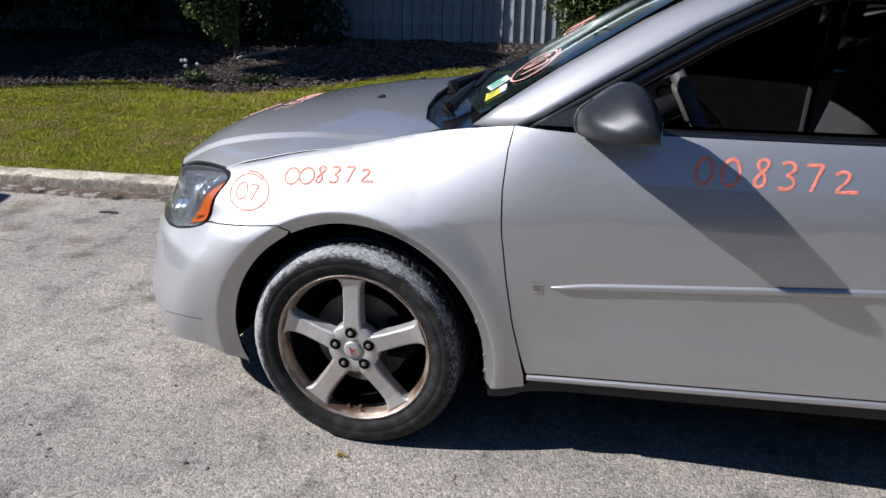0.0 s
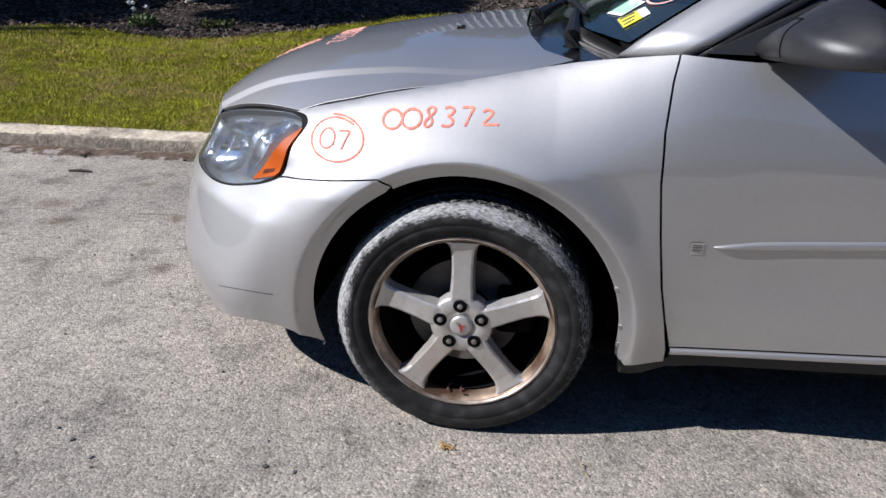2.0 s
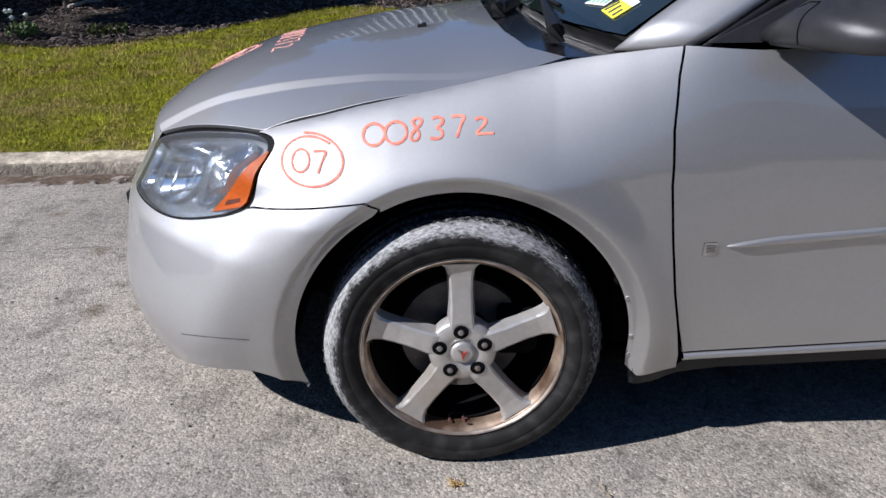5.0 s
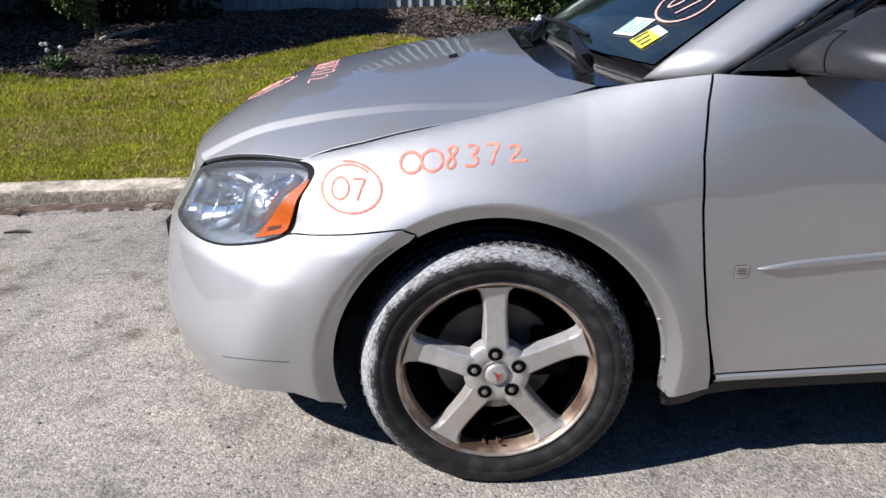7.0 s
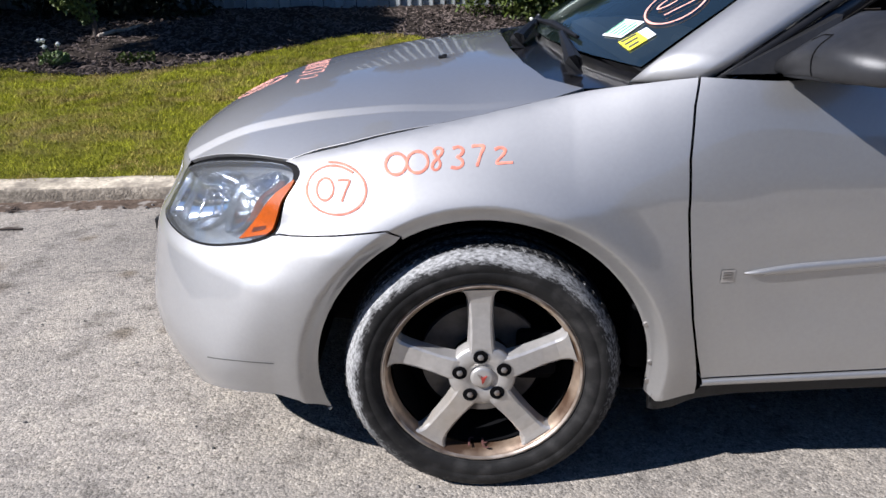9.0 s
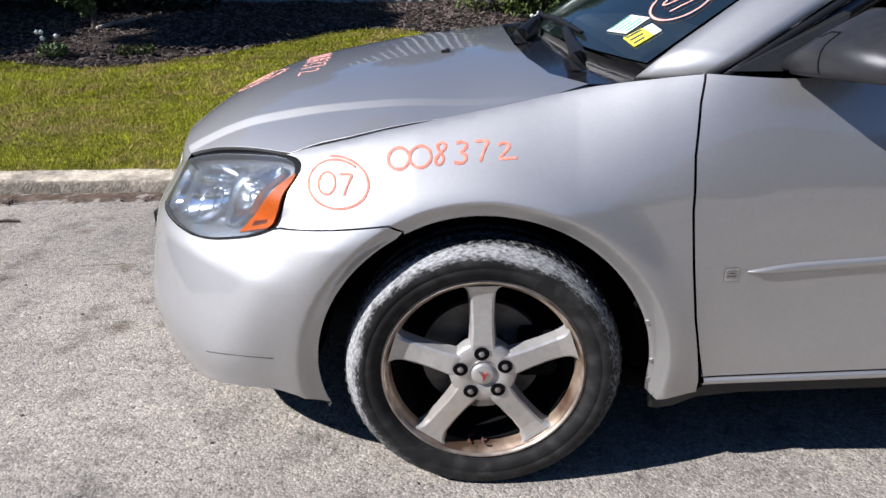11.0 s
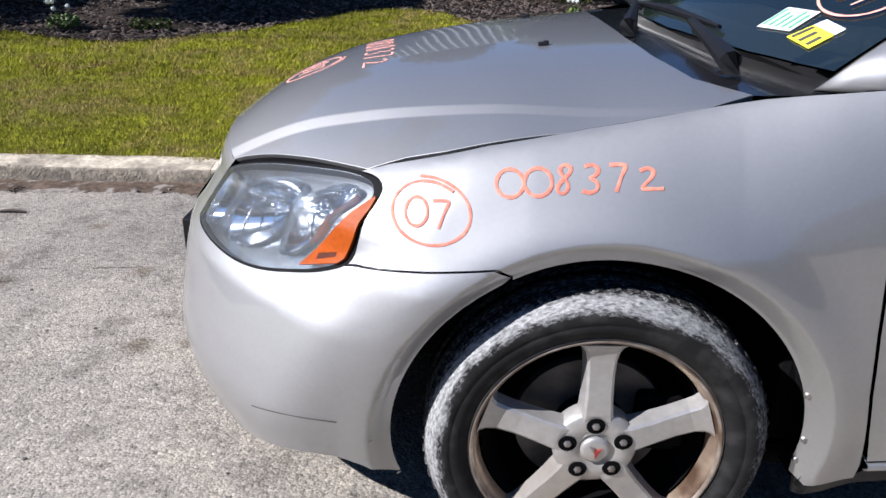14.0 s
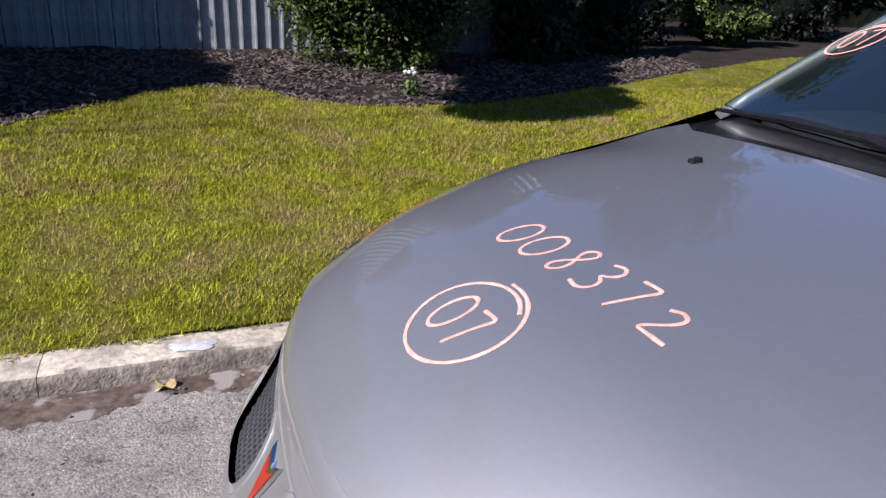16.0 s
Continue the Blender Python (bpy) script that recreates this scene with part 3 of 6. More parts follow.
def lamp_edge_at(offset):
    """The lamp's outline, widened by an offset; it runs from the inner tip over the top."""
    p = np.array(looped(front(LAMP))) * (1.5, 1.0)
    way = np.roll(p, -1, 0) - np.roll(p, 1, 0)
    n = np.stack([-way[:, 1], way[:, 0]], 1) / np.linalg.norm(way, axis=1, keepdims=True)
    return [(float(a) / 1.5, float(b)) for a, b in p + n * offset]


seam_line = [(-0.452, 0.6725), (-0.40, 0.6785), (-0.323, 0.687), (-0.205, 0.702), (-0.176, 0.682)]
door_line = [(0.515, 0.262), (0.513, 0.300), (0.494, 0.389), (0.473, 0.477), (0.452, 0.603), (0.434, 0.735), (0.429, 0.847), (0.436, 0.952), (0.446, 1.006)]
arch_up = [p for p in ARCH if p[1] > 0.30 and p[0] > -0.176][::-1]
gap_line = [(0.40, 1.0), (0.30, 0.984), (0.232, 0.972), (0.156, 0.955), (-0.03, 0.914), (-0.224, 0.872), (-0.40, 0.826)]
lamp_back = lamp_edge_at(0.004)[41:71]
fender_out = seam_line + arch_up + [(0.396, 0.262), (0.42, 0.245)] + door_line + gap_line
outline = dense(side(fender_out) + lamp_back, 0.014)
for mirrored in (False, True):
    on_skin("front_fender", outline, PAINT, car, mirror=mirrored, flange=0.02, extra=CREASE, grid=0.014)

# doors and rear quarter
def door_shift(points, gap):
    return [(x + gap, z) for x, z in points if z > 0.305]


door_front = [(0.5205, 0.314)] + door_shift(door_line, 0.0046)
door_out = [(1.53, 0.372)] + [(1.55, 0.6), (1.57, 1.010)] + [(1.2, 1.006), (0.8, 1.003), (0.6, 1.0)] + door_front[::-1]
rear_out = [(2.44, 0.47), (2.50, 0.60), (2.56, 0.70), (2.60, 0.85), (2.60, 1.03), (2.2, 1.022), (1.576, 1.012), (1.556, 0.6), (1.536, 0.373), (2.41, 0.425)]
REAR_ARCH = [(x + 2.85, z) for x, z in ARCH]
quarter = [(2.415, 0.425), (2.443, 0.47)] + [(2.503, 0.60), (2.563, 0.70), (2.605, 0.85), (2.606, 1.03), (3.2, 1.038), (3.80, 1.02), (3.80, 0.28), (3.3, 0.26)] + [p for p in REAR_ARCH if p[1] > 0.29]
for mirrored in (False, True):
    on_skin("front_door", dense(side(door_out), 0.016), PAINT, car, mirror=mirrored, grid=0.03, lift=0.0035, round_off=0.0020)
    on_skin("rear_door", dense(rear_out, 0.02), PAINT, car, mirror=mirrored, grid=0.04)
    on_skin("rear_quarter", dense(quarter, 0.02), PAINT, car, mirror=mirrored, grid=0.04)

# bumper with grille holes
rim = lamp_edge_at(0.003)
lamp_low = [p for p in rim[70:] if p[1] < 0.664] + rim[:16]
bumper_top = side([(-0.179, 0.678), (-0.209, 0.698), (-0.323, 0.6835), (-0.40, 0.675), (-0.455, 0.668)]) + lamp_low + front([(0.474, 0.740), (0.455, 0.739), (0.43, 0.744), (0.40, 0.748), (0.347, 0.751), (0.256, 0.751), (0.132, 0.751)]) + [(-1.0, 0.749)]
bumper_arch = [p for p in ARCH if p[0] < -0.18][::-1]
bumper_low = [(-1.0, 0.165), (-0.85, 0.165)] + side([(-0.78, 0.180), (-0.72, 0.212), (-0.67, 0.243), (-0.62, 0.260), (-0.55, 0.268), (-0.49, 0.265), (-0.44, 0.253), (-0.405, 0.234), (-0.389, 0.220)])
bumper_out = dense(bumper_low + side(bumper_arch) + bumper_top, 0.014)
grille_hole = rounded(front([(0.072, 0.676), (0.167, 0.688), (0.249, 0.701), (0.304, 0.699), (0.322, 0.680), (0.320, 0.655), (0.307, 0.620), (0.288, 0.582), (0.265, 0.558), (0.21, 0.552), (0.137, 0.550), (0.085, 0.556), (0.060, 0.580), (0.053, 0.625)]), 0.008, 1)
lower_hole = rounded(front([(0.02, 0.24), (0.20, 0.242), (0.28, 0.235), (0.30, 0.215), (0.26, 0.195), (0.02, 0.19)]), 0.012)
bumper = on_skin("front_bumper", bumper_out, PAINT, car, holes=[grille_hole, lower_hole], both=True, flange=0.03, extra=CREASE + LEDGE, grid=0.014)


# hood
hp, hn = height_sheet(hood_z)
lamp_edge = [(-0.440, 0.164), (-0.51, 0.223), (-0.595, 0.292), (-0.68, 0.366), (-0.745, 0.418), (-0.771, 0.434)]
nose_edge = [(-0.797, 0.487), (-0.821, 0.553), (-0.843, 0.644), (-0.861, 0.768), (-0.867, 0.880)]
half = [(x, MID - d) for x, d in ((0.098, 0.0), (0.10, 0.25), (0.118, 0.45), (0.155, 0.62), (0.225, 0.735))]
for x in (0.15, 0.075, 0.0, -0.1, -0.2, -0.3, -0.37):
    z = np.interp(x, [p[0] for p in gap_line[::-1]], [p[1] for p in gap_line[::-1]])
    half.append((x, MID - float(half_width(np.array(x), np.array(z))) + 0.0075))
half += lamp_edge + [(x + 0.003, y) for x, y in nose_edge]
hood_out = dense(half + [(x, 2 * MID - y) for x, y in half[::-1][:-1]], 0.018)
ridge_pts = [(x, MID + sg * (0.434 + 0.345 * (x + 0.8) + o)) for x in np.linspace(-0.85, 0.15, 110) for o in (-0.0115, -0.008, -0.0045, 0.006, 0.0165, 0.0198, 0.0235) for sg in (-1, 1)]
shell("hood", hp, hn, hood_out, [], PAINT, car, grid=0.025, flange=0.010, extra=ridge_pts)

# dark inner body: engine bay, cabin tub and wheel housings
def inner(name, size, at, mat=VOID):
    return part(name, box(size, at, 0.02), mat, car)


inner("engine_bay_shroud", (0.60, 0.84, 0.40), (-0.33, MID, 0.50))
inner("engine_bay_cover", (0.5, 1.36, 0.10), (0.12, MID, 0.78))
inner("firewall", (0.10, 1.55, 0.70), (0.42, MID, 0.62))
inner("floor_pan", (3.2, 1.56, 0.06), (1.95, MID, 0.24))
inner("boot_box", (0.9, 1.3, 0.55), (3.2, MID, 0.62))
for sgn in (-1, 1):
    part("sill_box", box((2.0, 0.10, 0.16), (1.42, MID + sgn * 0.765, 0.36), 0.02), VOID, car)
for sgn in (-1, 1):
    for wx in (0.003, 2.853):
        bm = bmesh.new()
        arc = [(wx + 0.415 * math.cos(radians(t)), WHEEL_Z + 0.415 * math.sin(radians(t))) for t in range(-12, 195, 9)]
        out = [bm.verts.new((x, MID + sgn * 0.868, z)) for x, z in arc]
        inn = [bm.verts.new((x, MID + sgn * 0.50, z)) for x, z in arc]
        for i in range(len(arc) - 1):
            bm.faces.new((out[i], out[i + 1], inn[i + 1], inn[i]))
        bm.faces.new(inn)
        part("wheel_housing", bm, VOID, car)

def bar(name, xs, z_low, z_high, bulge, mirrored):
    """A rounded bar that runs along the side."""
    k = 8
    verts, faces, rows = [], [], []
    for i, (x, a, b) in enumerate(zip(xs, z_low, z_high)):
        t = np.linspace(0, math.pi, k)
        z = (a + b) / 2 - (b - a) / 2 * np.cos(t)
        p = skin(np.full(k, x), z, 0.0) + np.stack([0 * t, -bulge * np.sin(t) ** 0.7 * min(1, (b - a) / 0.012), 0 * t], -1)
        rows.append(len(verts))
        verts += [(q[0], 2 * MID - q[1] if mirrored else q[1], q[2]) for q in p]
    for i in range(len(xs) - 1):
        for j in range(k - 1):
            f = (rows[i] + j, rows[i + 1] + j, rows[i + 1] + j + 1, rows[i] + j + 1)
            faces.append(f[::-1] if mirrored else f)
    return under(mesh_object(name, verts, faces, PAINT), car)


# sills: pale lower strip and black rocker
for mirrored in (False, True):
    xs = np.linspace(0.523, 2.38, 40)
    bar("sill_strip", xs, 0.288 + 0.057 * (xs - 0.523), 0.308 + 0.0585 * (xs - 0.523), 0.012, mirrored)
    rocker = [(0.400, 0.252), (0.46, 0.254), (0.510, 0.258), (0.535, 0.284), (0.70, 0.294), (1.6, 0.345), (2.38, 0.388), (2.40, 0.330), (1.6, 0.310), (0.62, 0.256), (0.52, 0.240), (0.47, 0.216), (0.405, 0.212)]
    on_skin("rocker_trim", dense(side(rocker), 0.02), PLASTIC, car, mirror=mirrored, grid=0.02, lift=-0.004, flange=0.05, label="black plastic rocker trim")
    flap = [(-0.395, 0.222), (-0.40, 0.20), (-0.46, 0.19), (-0.56, 0.19), (-0.66, 0.185), (-0.66, 0.235), (-0.56, 0.26), (-0.46, 0.25)]
    on_skin("air_deflector", dense(side(flap), 0.02), PLASTIC, car, mirror=mirrored, grid=0.02, lift=-0.06, flange=0.03)
    xs = np.concatenate([[0.571, 0.577, 0.59, 0.61, 0.64, 0.68, 0.74], np.linspace(0.8, 1.53, 12)])
    mid_z = 0.592 + 0.088 * (xs - 0.571)
    wide = 0.0125 * np.clip((xs - 0.570) / 0.11, 0, 1) ** 0.55
    bar("door_moulding", xs, mid_z - wide, mid_z + wide, 0.013, mirrored)
    belt = [(0.62, 1.002), (1.56, 1.012), (1.56, 1.030), (0.62, 1.020)]
    on_skin("belt_weatherstrip", dense(belt, 0.02), GLOSSBLACK, car, mirror=mirrored, grid=0.012, lift=0.004, flange=0.05)

# small square badge on the door, with three bars
plaque = on_skin("door_badge", dense([(0.523, 0.572), (0.553, 0.573), (0.553, 0.603), (0.523, 0.602)], 0.008), ALLOY, car, grid=0.008, lift=0.005, flange=0.006, label="small square metal badge")
for k in range(3):
    z = 0.580 + 0.007 * k
    on_skin("badge_bar", dense([(0.528, z), (0.548, z), (0.548, z + 0.003), (0.528, z + 0.003)], 0.006), STEEL, plaque, grid=0.006, lift=0.0065, flange=0.002)

# headlamps
MAIN = [(0.547, 0.613), (0.532, 0.658), (0.566, 0.713), (0.612, 0.748), (0.653, 0.763), (0.682, 0.763), (0.695, 0.748), (0.698, 0.710), (0.679, 0.650), (0.641, 0.617), (0.59, 0.604)]
SIDE = [(0.712, 0.650), (0.706, 0.682), (0.713, 0.736), (0.722, 0.764), (0.736, 0.782), (0.752, 0.786), (0.766, 0.780), (0.774, 0.760), (0.771, 0.728), (0.762, 0.690), (0.748, 0.655), (0.732, 0.637), (0.720, 0.637)]
CORNER = [(0.430, 0.600), (0.424, 0.640), (0.446, 0.682), (0.492, 0.714), (0.528, 0.706), (0.516, 0.650), (0.510, 0.605), (0.465, 0.592)]
SILVERED = material("silvered_housing", (0.72, 0.765, 0.81), rough=0.25, metal=1.0, vary=0.06, scale=60)
SLOT = material("dark_amber_slot", (0.10, 0.022, 0.004), rough=0.3, coat=0.5, vary=0.2, scale=90)


def drawn_in(k):
    """The lamp's outline drawn in towards a place near its inner end."""
    p = np.array(looped(front(LAMP)))
    at = np.array(front([(0.455, 0.640)])[0])
    return [tuple(q) for q in at + (p - at) * k]


def in_lamp(d, z, depth):
    """A place in the lamp, at a depth behind its lens."""
    a, z = along_d(np.array([d]), np.array([z])), np.array([z])
    return tuple((skin(a, z) - skin_normal(a, z) * depth)[0])


def grown(points):
    """A bowl's rim, widened a little."""
    p = np.array(looped(points, 4))
    return (p.mean(0) + (p - p.mean(0)) * 1.06).tolist()


def reflector(points, depth, flutes):
    """A chromed bowl that sinks back from its rim, with shallow flutes."""
    rim = np.array(grown(points))
    mid, n, rings = rim.mean(0), len(rim), 9
    turn = np.arctan2(rim[:, 1] - mid[1], rim[:, 0] - mid[0])
    verts, faces = [], []
    for k in range(rings):
        r = 1 - k / (rings - 0.6)
        p = np.array(front(mid + (rim - mid) * r))
        deep = 0.020 + depth * (1 - r**2) + 0.0012 * r * np.sin(turn * flutes) * (1 - r) * 4
        verts += [tuple(q) for q in skin(p[:, 0], p[:, 1]) - skin_normal(p[:, 0], p[:, 1]) * deep[:, None]]
    for k in range(rings - 1):
        faces += [(k * n + i, k * n + (i + 1) % n, (k + 1) * n + (i + 1) % n, (k + 1) * n + i) for i in range(n)]
    faces.append(tuple(range((rings - 1) * n, rings * n)))
    return verts, faces


def flipped(bm, mirrored):
    if mirrored:
        for v in bm.verts:
            v.co.y = 2 * MID - v.co.y
        bmesh.ops.reverse_faces(bm, faces=bm.faces)
    return bm


for mirrored in (False, True):
    outer, rim_in = lamp_edge_at(0.004), drawn_in(0.976)
    bezel = on_skin("headlamp", outer, GASKET, car, holes=[rim_in], mirror=mirrored, grid=0.012, lift=-0.003, flange=0.02, label="headlamp with clear lens and amber reflector")
    # Near-black strip added where only a shaded gap lies under the hood edge.
    top_edge, over = lamp_edge_at(0.004)[11:43], lamp_edge_at(0.032)[11:43]
    on_skin("lamp_seal", dense(top_edge + over[::-1], 0.012), VOID, bezel, mirror=mirrored, grid=0.012, lift=-0.012, flange=0.01, label="near-black strip standing in for the shaded gap above the lamp")
    lens = on_skin("lens", drawn_in(0.980), LENS, bezel, mirror=mirrored, grid=0.018, lift=0.003, flange=0.003, label="clear plastic lens")
    lens.visible_shadow = False
    bowls = [[tuple(p) for p in front(grown(b))] for b in (MAIN, SIDE, CORNER)]
    on_skin("reflector_housing", drawn_in(0.972), SILVERED, bezel, holes=bowls, mirror=mirrored, grid=0.014, lift=-0.020, flange=-0.016)
    for shape, depth, flutes in ((MAIN, 0.060, 5), (SIDE, 0.055, 3), (CORNER, 0.040, 3)):
        v, f = reflector(shape, depth, flutes)
        v = [(x, 2 * MID - y if mirrored else y, z) for x, y, z in v]
        under(mesh_object("reflector_bowl", v, f, BOWL), bezel, "chromed reflector bowl")
    for a, b, r in (((0.618, 0.745), (0.668, 0.640), 0.0035), ((0.722, 0.765), (0.745, 0.665), 0.0035), ((0.545, 0.700), (0.585, 0.612), 0.003), ((0.532, 0.655), (0.690, 0.705), 0.0025)):
        pts = [in_lamp(a[0] + (b[0] - a[0]) * k / 6, a[1] + (b[1] - a[1]) * k / 6, 0.030 + 0.004 * math.sin(k)) for k in range(7)]
        part("reflector_rib", flipped(tube(pts, r, 6), mirrored), CHROME, bezel, smooth=True)
    for at, r in (((0.622, 0.690), 0.013), ((0.735, 0.725), 0.011), ((0.470, 0.648), 0.009)):
        pts = [in_lamp(at[0], at[1], q) for q in (0.075, 0.050, 0.036, 0.031)]
        part("bulb_shield", flipped(tube(pts, [r, r, r * 0.9, r * 0.4], 14), mirrored), CHROME, bezel, smooth=True)
    amber = dense(front([(0.768, 0.631), (0.781, 0.674), (0.7965, 0.717), (0.8005, 0.752), (0.7945, 0.781), (0.7985, 0.778), (0.808, 0.766), (0.821, 0.738), (0.8265, 0.715), (0.8275, 0.675), (0.8225, 0.662)]), 0.012)
    amber = on_skin("side_reflector", amber, AMBER, bezel, mirror=mirrored, grid=0.012, lift=0.0045, flange=0.012, label="amber side reflector")
    on_skin("reflector_slot", dense(front([(0.7875, 0.666), (0.8115, 0.680), (0.8135, 0.671), (0.789, 0.654)]), 0.006), SLOT, amber, mirror=mirrored, grid=0.006, lift=0.0058, flange=0.001, label="dark slot in the amber reflector")

# grille nets: honeycomb strips behind each opening, with a pale frame
def honeycomb(poly, pitch=0.0145, wall=0.0024):
    """The walls of a honeycomb over a region of the front."""
    pts = skin(*np.array(poly).T)
    d, z = MID - pts[:, 1], pts[:, 2]
    region = list(zip(d, z))
    verts, faces = [], []
    row, zz = 0, z.min()
    while zz < z.max():
        dd = d.min() + (pitch / 2 if row % 2 else 0)
        while dd < d.max():
            if inside(region, np.array([dd]), np.array([zz]))[0]:
                for r_in, r_out in ((pitch * 0.577 - wall * 0.6, pitch * 0.60),):
                    base = len(verts)
                    for r in (r_in, r_out):
                        for k in range(6):
                            t = math.pi / 6 + k * math.pi / 3
                            verts.append((dd + r * math.cos(t), zz + r * math.sin(t)))
                    for k in range(6):
                        faces.append((base + k, base + (k + 1) % 6, base + 6 + (k + 1) % 6, base + 6 + k))
            dd += pitch
        zz += pitch * 0.866
        row += 1
    x = np.array([float(front_x(p, q)) for p, q in verts]) + 0.010
    front_v = [(xx, MID - p, q) for xx, (p, q) in zip(x, verts)]
    back_v = [(xx + 0.012, y, q) for xx, y, q in front_v]
    n = len(front_v)
    walls = [(f[0], f[1], f[1] + n, f[0] + n) for f in faces]
    return front_v + back_v, faces + walls


net_v, net_f = honeycomb(grille_hole)
for mirrored in (False, True):
    v = [(x, 2 * MID - y if mirrored else y, z) for x, y, z in net_v]
    under(mesh_object("grille_net", v, [f[::-1] for f in net_f] if mirrored else net_f, material("net_plastic", (0.065, 0.065, 0.068), rough=0.4, vary=0.1) if not mirrored else bpy.data.materials["net_plastic"], smooth=False), car, "black honeycomb grille net")
    on_skin("grille_backing", grille_hole, VOID, car, mirror=mirrored, grid=0.02, lift=-0.045, flange=0.002)
    c = np.mean(grille_hole, 0)
    ring_in = [tuple(c + (np.array(p) - c) * (0.955 if p[0] > c[0] else 0.90)) for p in grille_hole]
    on_skin("grille_frame", grille_hole, PAINT, car, holes=[ring_in], mirror=mirrored, grid=0.006, lift=0.002, flange=0.012)
on_skin("intake_backing", lower_hole, VOID, car, both=True, grid=0.03, lift=-0.05, flange=0.002)

# arrowhead emblem between the grilles
bm = bmesh.new()
def emblem_at(d, z, lift):
    return (float(front_x(d, z)) - lift, MID - d, z)


for pts, lift in (([(0, 0.587), (0.028, 0.667), (0.006, 0.654), (0, 0.660), (-0.006, 0.654), (-0.028, 0.667)], 0.005),):
    top = [bm.verts.new(emblem_at(d, z, lift)) for d, z in pts]
    low = [bm.verts.new(emblem_at(d * 1.25, 0.627 + (z - 0.627) * 1.12, 0.0)) for d, z in pts]
    bm.faces.new(top)
    for i in range(len(pts)):
        bm.faces.new((top[i], top[(i + 1) % len(pts)], low[(i + 1) % len(pts)], low[i]))
emblem = part("front_emblem", bm, CHROME, car, "red arrowhead emblem in a chrome frame")
bm = bmesh.new()
pts = [(0, 0.595), (0.020, 0.658), (0.004, 0.647), (-0.004, 0.647), (-0.020, 0.658)]
top = [bm.verts.new(emblem_at(d, z, 0.0072)) for d, z in pts]
low = [bm.verts.new(emblem_at(d, z, 0.004)) for d, z in pts]
bm.faces.new(top)
for i in range(len(pts)):
    bm.faces.new((top[i], top[(i + 1) % len(pts)], low[(i + 1) % len(pts)], low[i]))
part("emblem_inlay", bm, REDENAMEL, emblem, "red enamel inlay")

# plate bracket
part("plate_bracket", joined(box((0.018, 0.31, 0.13), (-1.014, MID, 0.400), 0.007), box((0.026, 0.31, 0.012), (-1.020, MID, 0.460), 0.004), box((0.026, 0.012, 0.13), (-1.020, MID - 0.15, 0.400), 0.004), box((0.026, 0.012, 0.13), (-1.020, MID + 0.15, 0.400), 0.004)), PLASTIC, car, "empty black plate bracket")

# cowl, wipers, washer nozzles
def cowl_z(x, y):
    d = np.abs(y - MID)
    return 0.985 - 0.03 * (d / 0.75) ** 2 + 0.10 * (x - 0.1)


cp, cn = height_sheet(cowl_z)
cowl_half = [(0.104, MID), (0.106, MID - 0.25), (0.124, MID - 0.45), (0.16, MID - 0.62), (0.228, MID - 0.735), (0.32, MID - 0.755), (0.40, MID - 0.74), (0.34, MID - 0.6), (0.29, MID - 0.4), (0.25, MID - 0.2), (0.24, MID)]
shell("cowl_panel", cp, cn, dense(cowl_half + [(x, 2 * MID - y) for x, y in cowl_half[::-1][1:-1]], 0.03), [], GLOSSBLACK, car, grid=0.04, flange=0.03, label="glossy black plastic cowl")


def on_screen(x, y, lift=0.0):
    return Vector((x, y, float(screen_z(np.array(x), np.array(y))))) + Vector((-0.5, 0, 0.85)) * lift


def wiper(pivot, elbow, tip_a, tip_b):
    arm = part("wiper_arm", tube([pivot, Vector(pivot) + Vector((0, 0, 0.022)), Vector(pivot).lerp(Vector(elbow), 0.35) + Vector((0, 0, 0.016)), elbow], [0.024, 0.022, 0.017, 0.009], 8), PLASTIC, car, "black wiper arm with blade")
    pts = [Vector(tip_a).lerp(Vector(tip_b), k / 6) + Vector((-0.004, 0, 0.014 - 0.008 * abs(k - 3) / 3)) for k in range(7)]
    part("wiper_blade", tube(pts, [0.004, 0.007, 0.009, 0.011, 0.009, 0.007, 0.004], 6), PLASTIC, arm)
    low = [Vector(tip_a).lerp(Vector(tip_b), k / 6) + Vector((0, 0, 0.004)) for k in range(7)]
    part("wiper_rubber", tube(low, 0.004, 6), VOID, arm)


wiper((0.222, 0.285, 0.985), on_screen(0.245, 0.62, 0.012), on_screen(0.232, 1.15, 0.006), on_screen(0.268, 0.50, 0.006))
wiper((0.130, 0.76, 0.990), on_screen(0.225, 1.10, 0.012), on_screen(0.300, 1.62, 0.006), on_screen(0.215, 1.00, 0.006))
for y in (0.62, 1.18):
    z0 = float(hood_z(np.array(-0.09), np.array(y)))
    bm = box((0.024, 0.017, 0.009), (-0.09, y, z0 + 0.003), 0.003)
    bm = joined(bm, box((0.013, 0.013, 0.008), (-0.084, y, z0 + 0.007), 0.0025))
    part("washer_nozzle", bm, PLASTIC, car, "small black washer nozzle")

# windscreen, roof, pillars, windows
wp, wnorm = height_sheet(screen_z)
scr_half = [(float(screen_base_x(d)), MID - d) for d in (0.0, 0.2, 0.4, 0.55, 0.68, 0.755)]
scr_half += [(0.55, MID - 0.705), (0.75, MID - 0.655), (0.95, MID - 0.60), (1.02, MID - 0.575), (0.99, MID - 0.4), (0.965, MID - 0.2), (0.955, MID)]
windscreen = shell("windscreen", wp, wnorm, dense(scr_half + [(x, 2 * MID - y) for x, y in scr_half[::-1][1:-1]], 0.03), [], SCREEN, car, grid=0.05, flange=0.005, label="green-tinted windscreen")
windscreen.visible_shadow = False


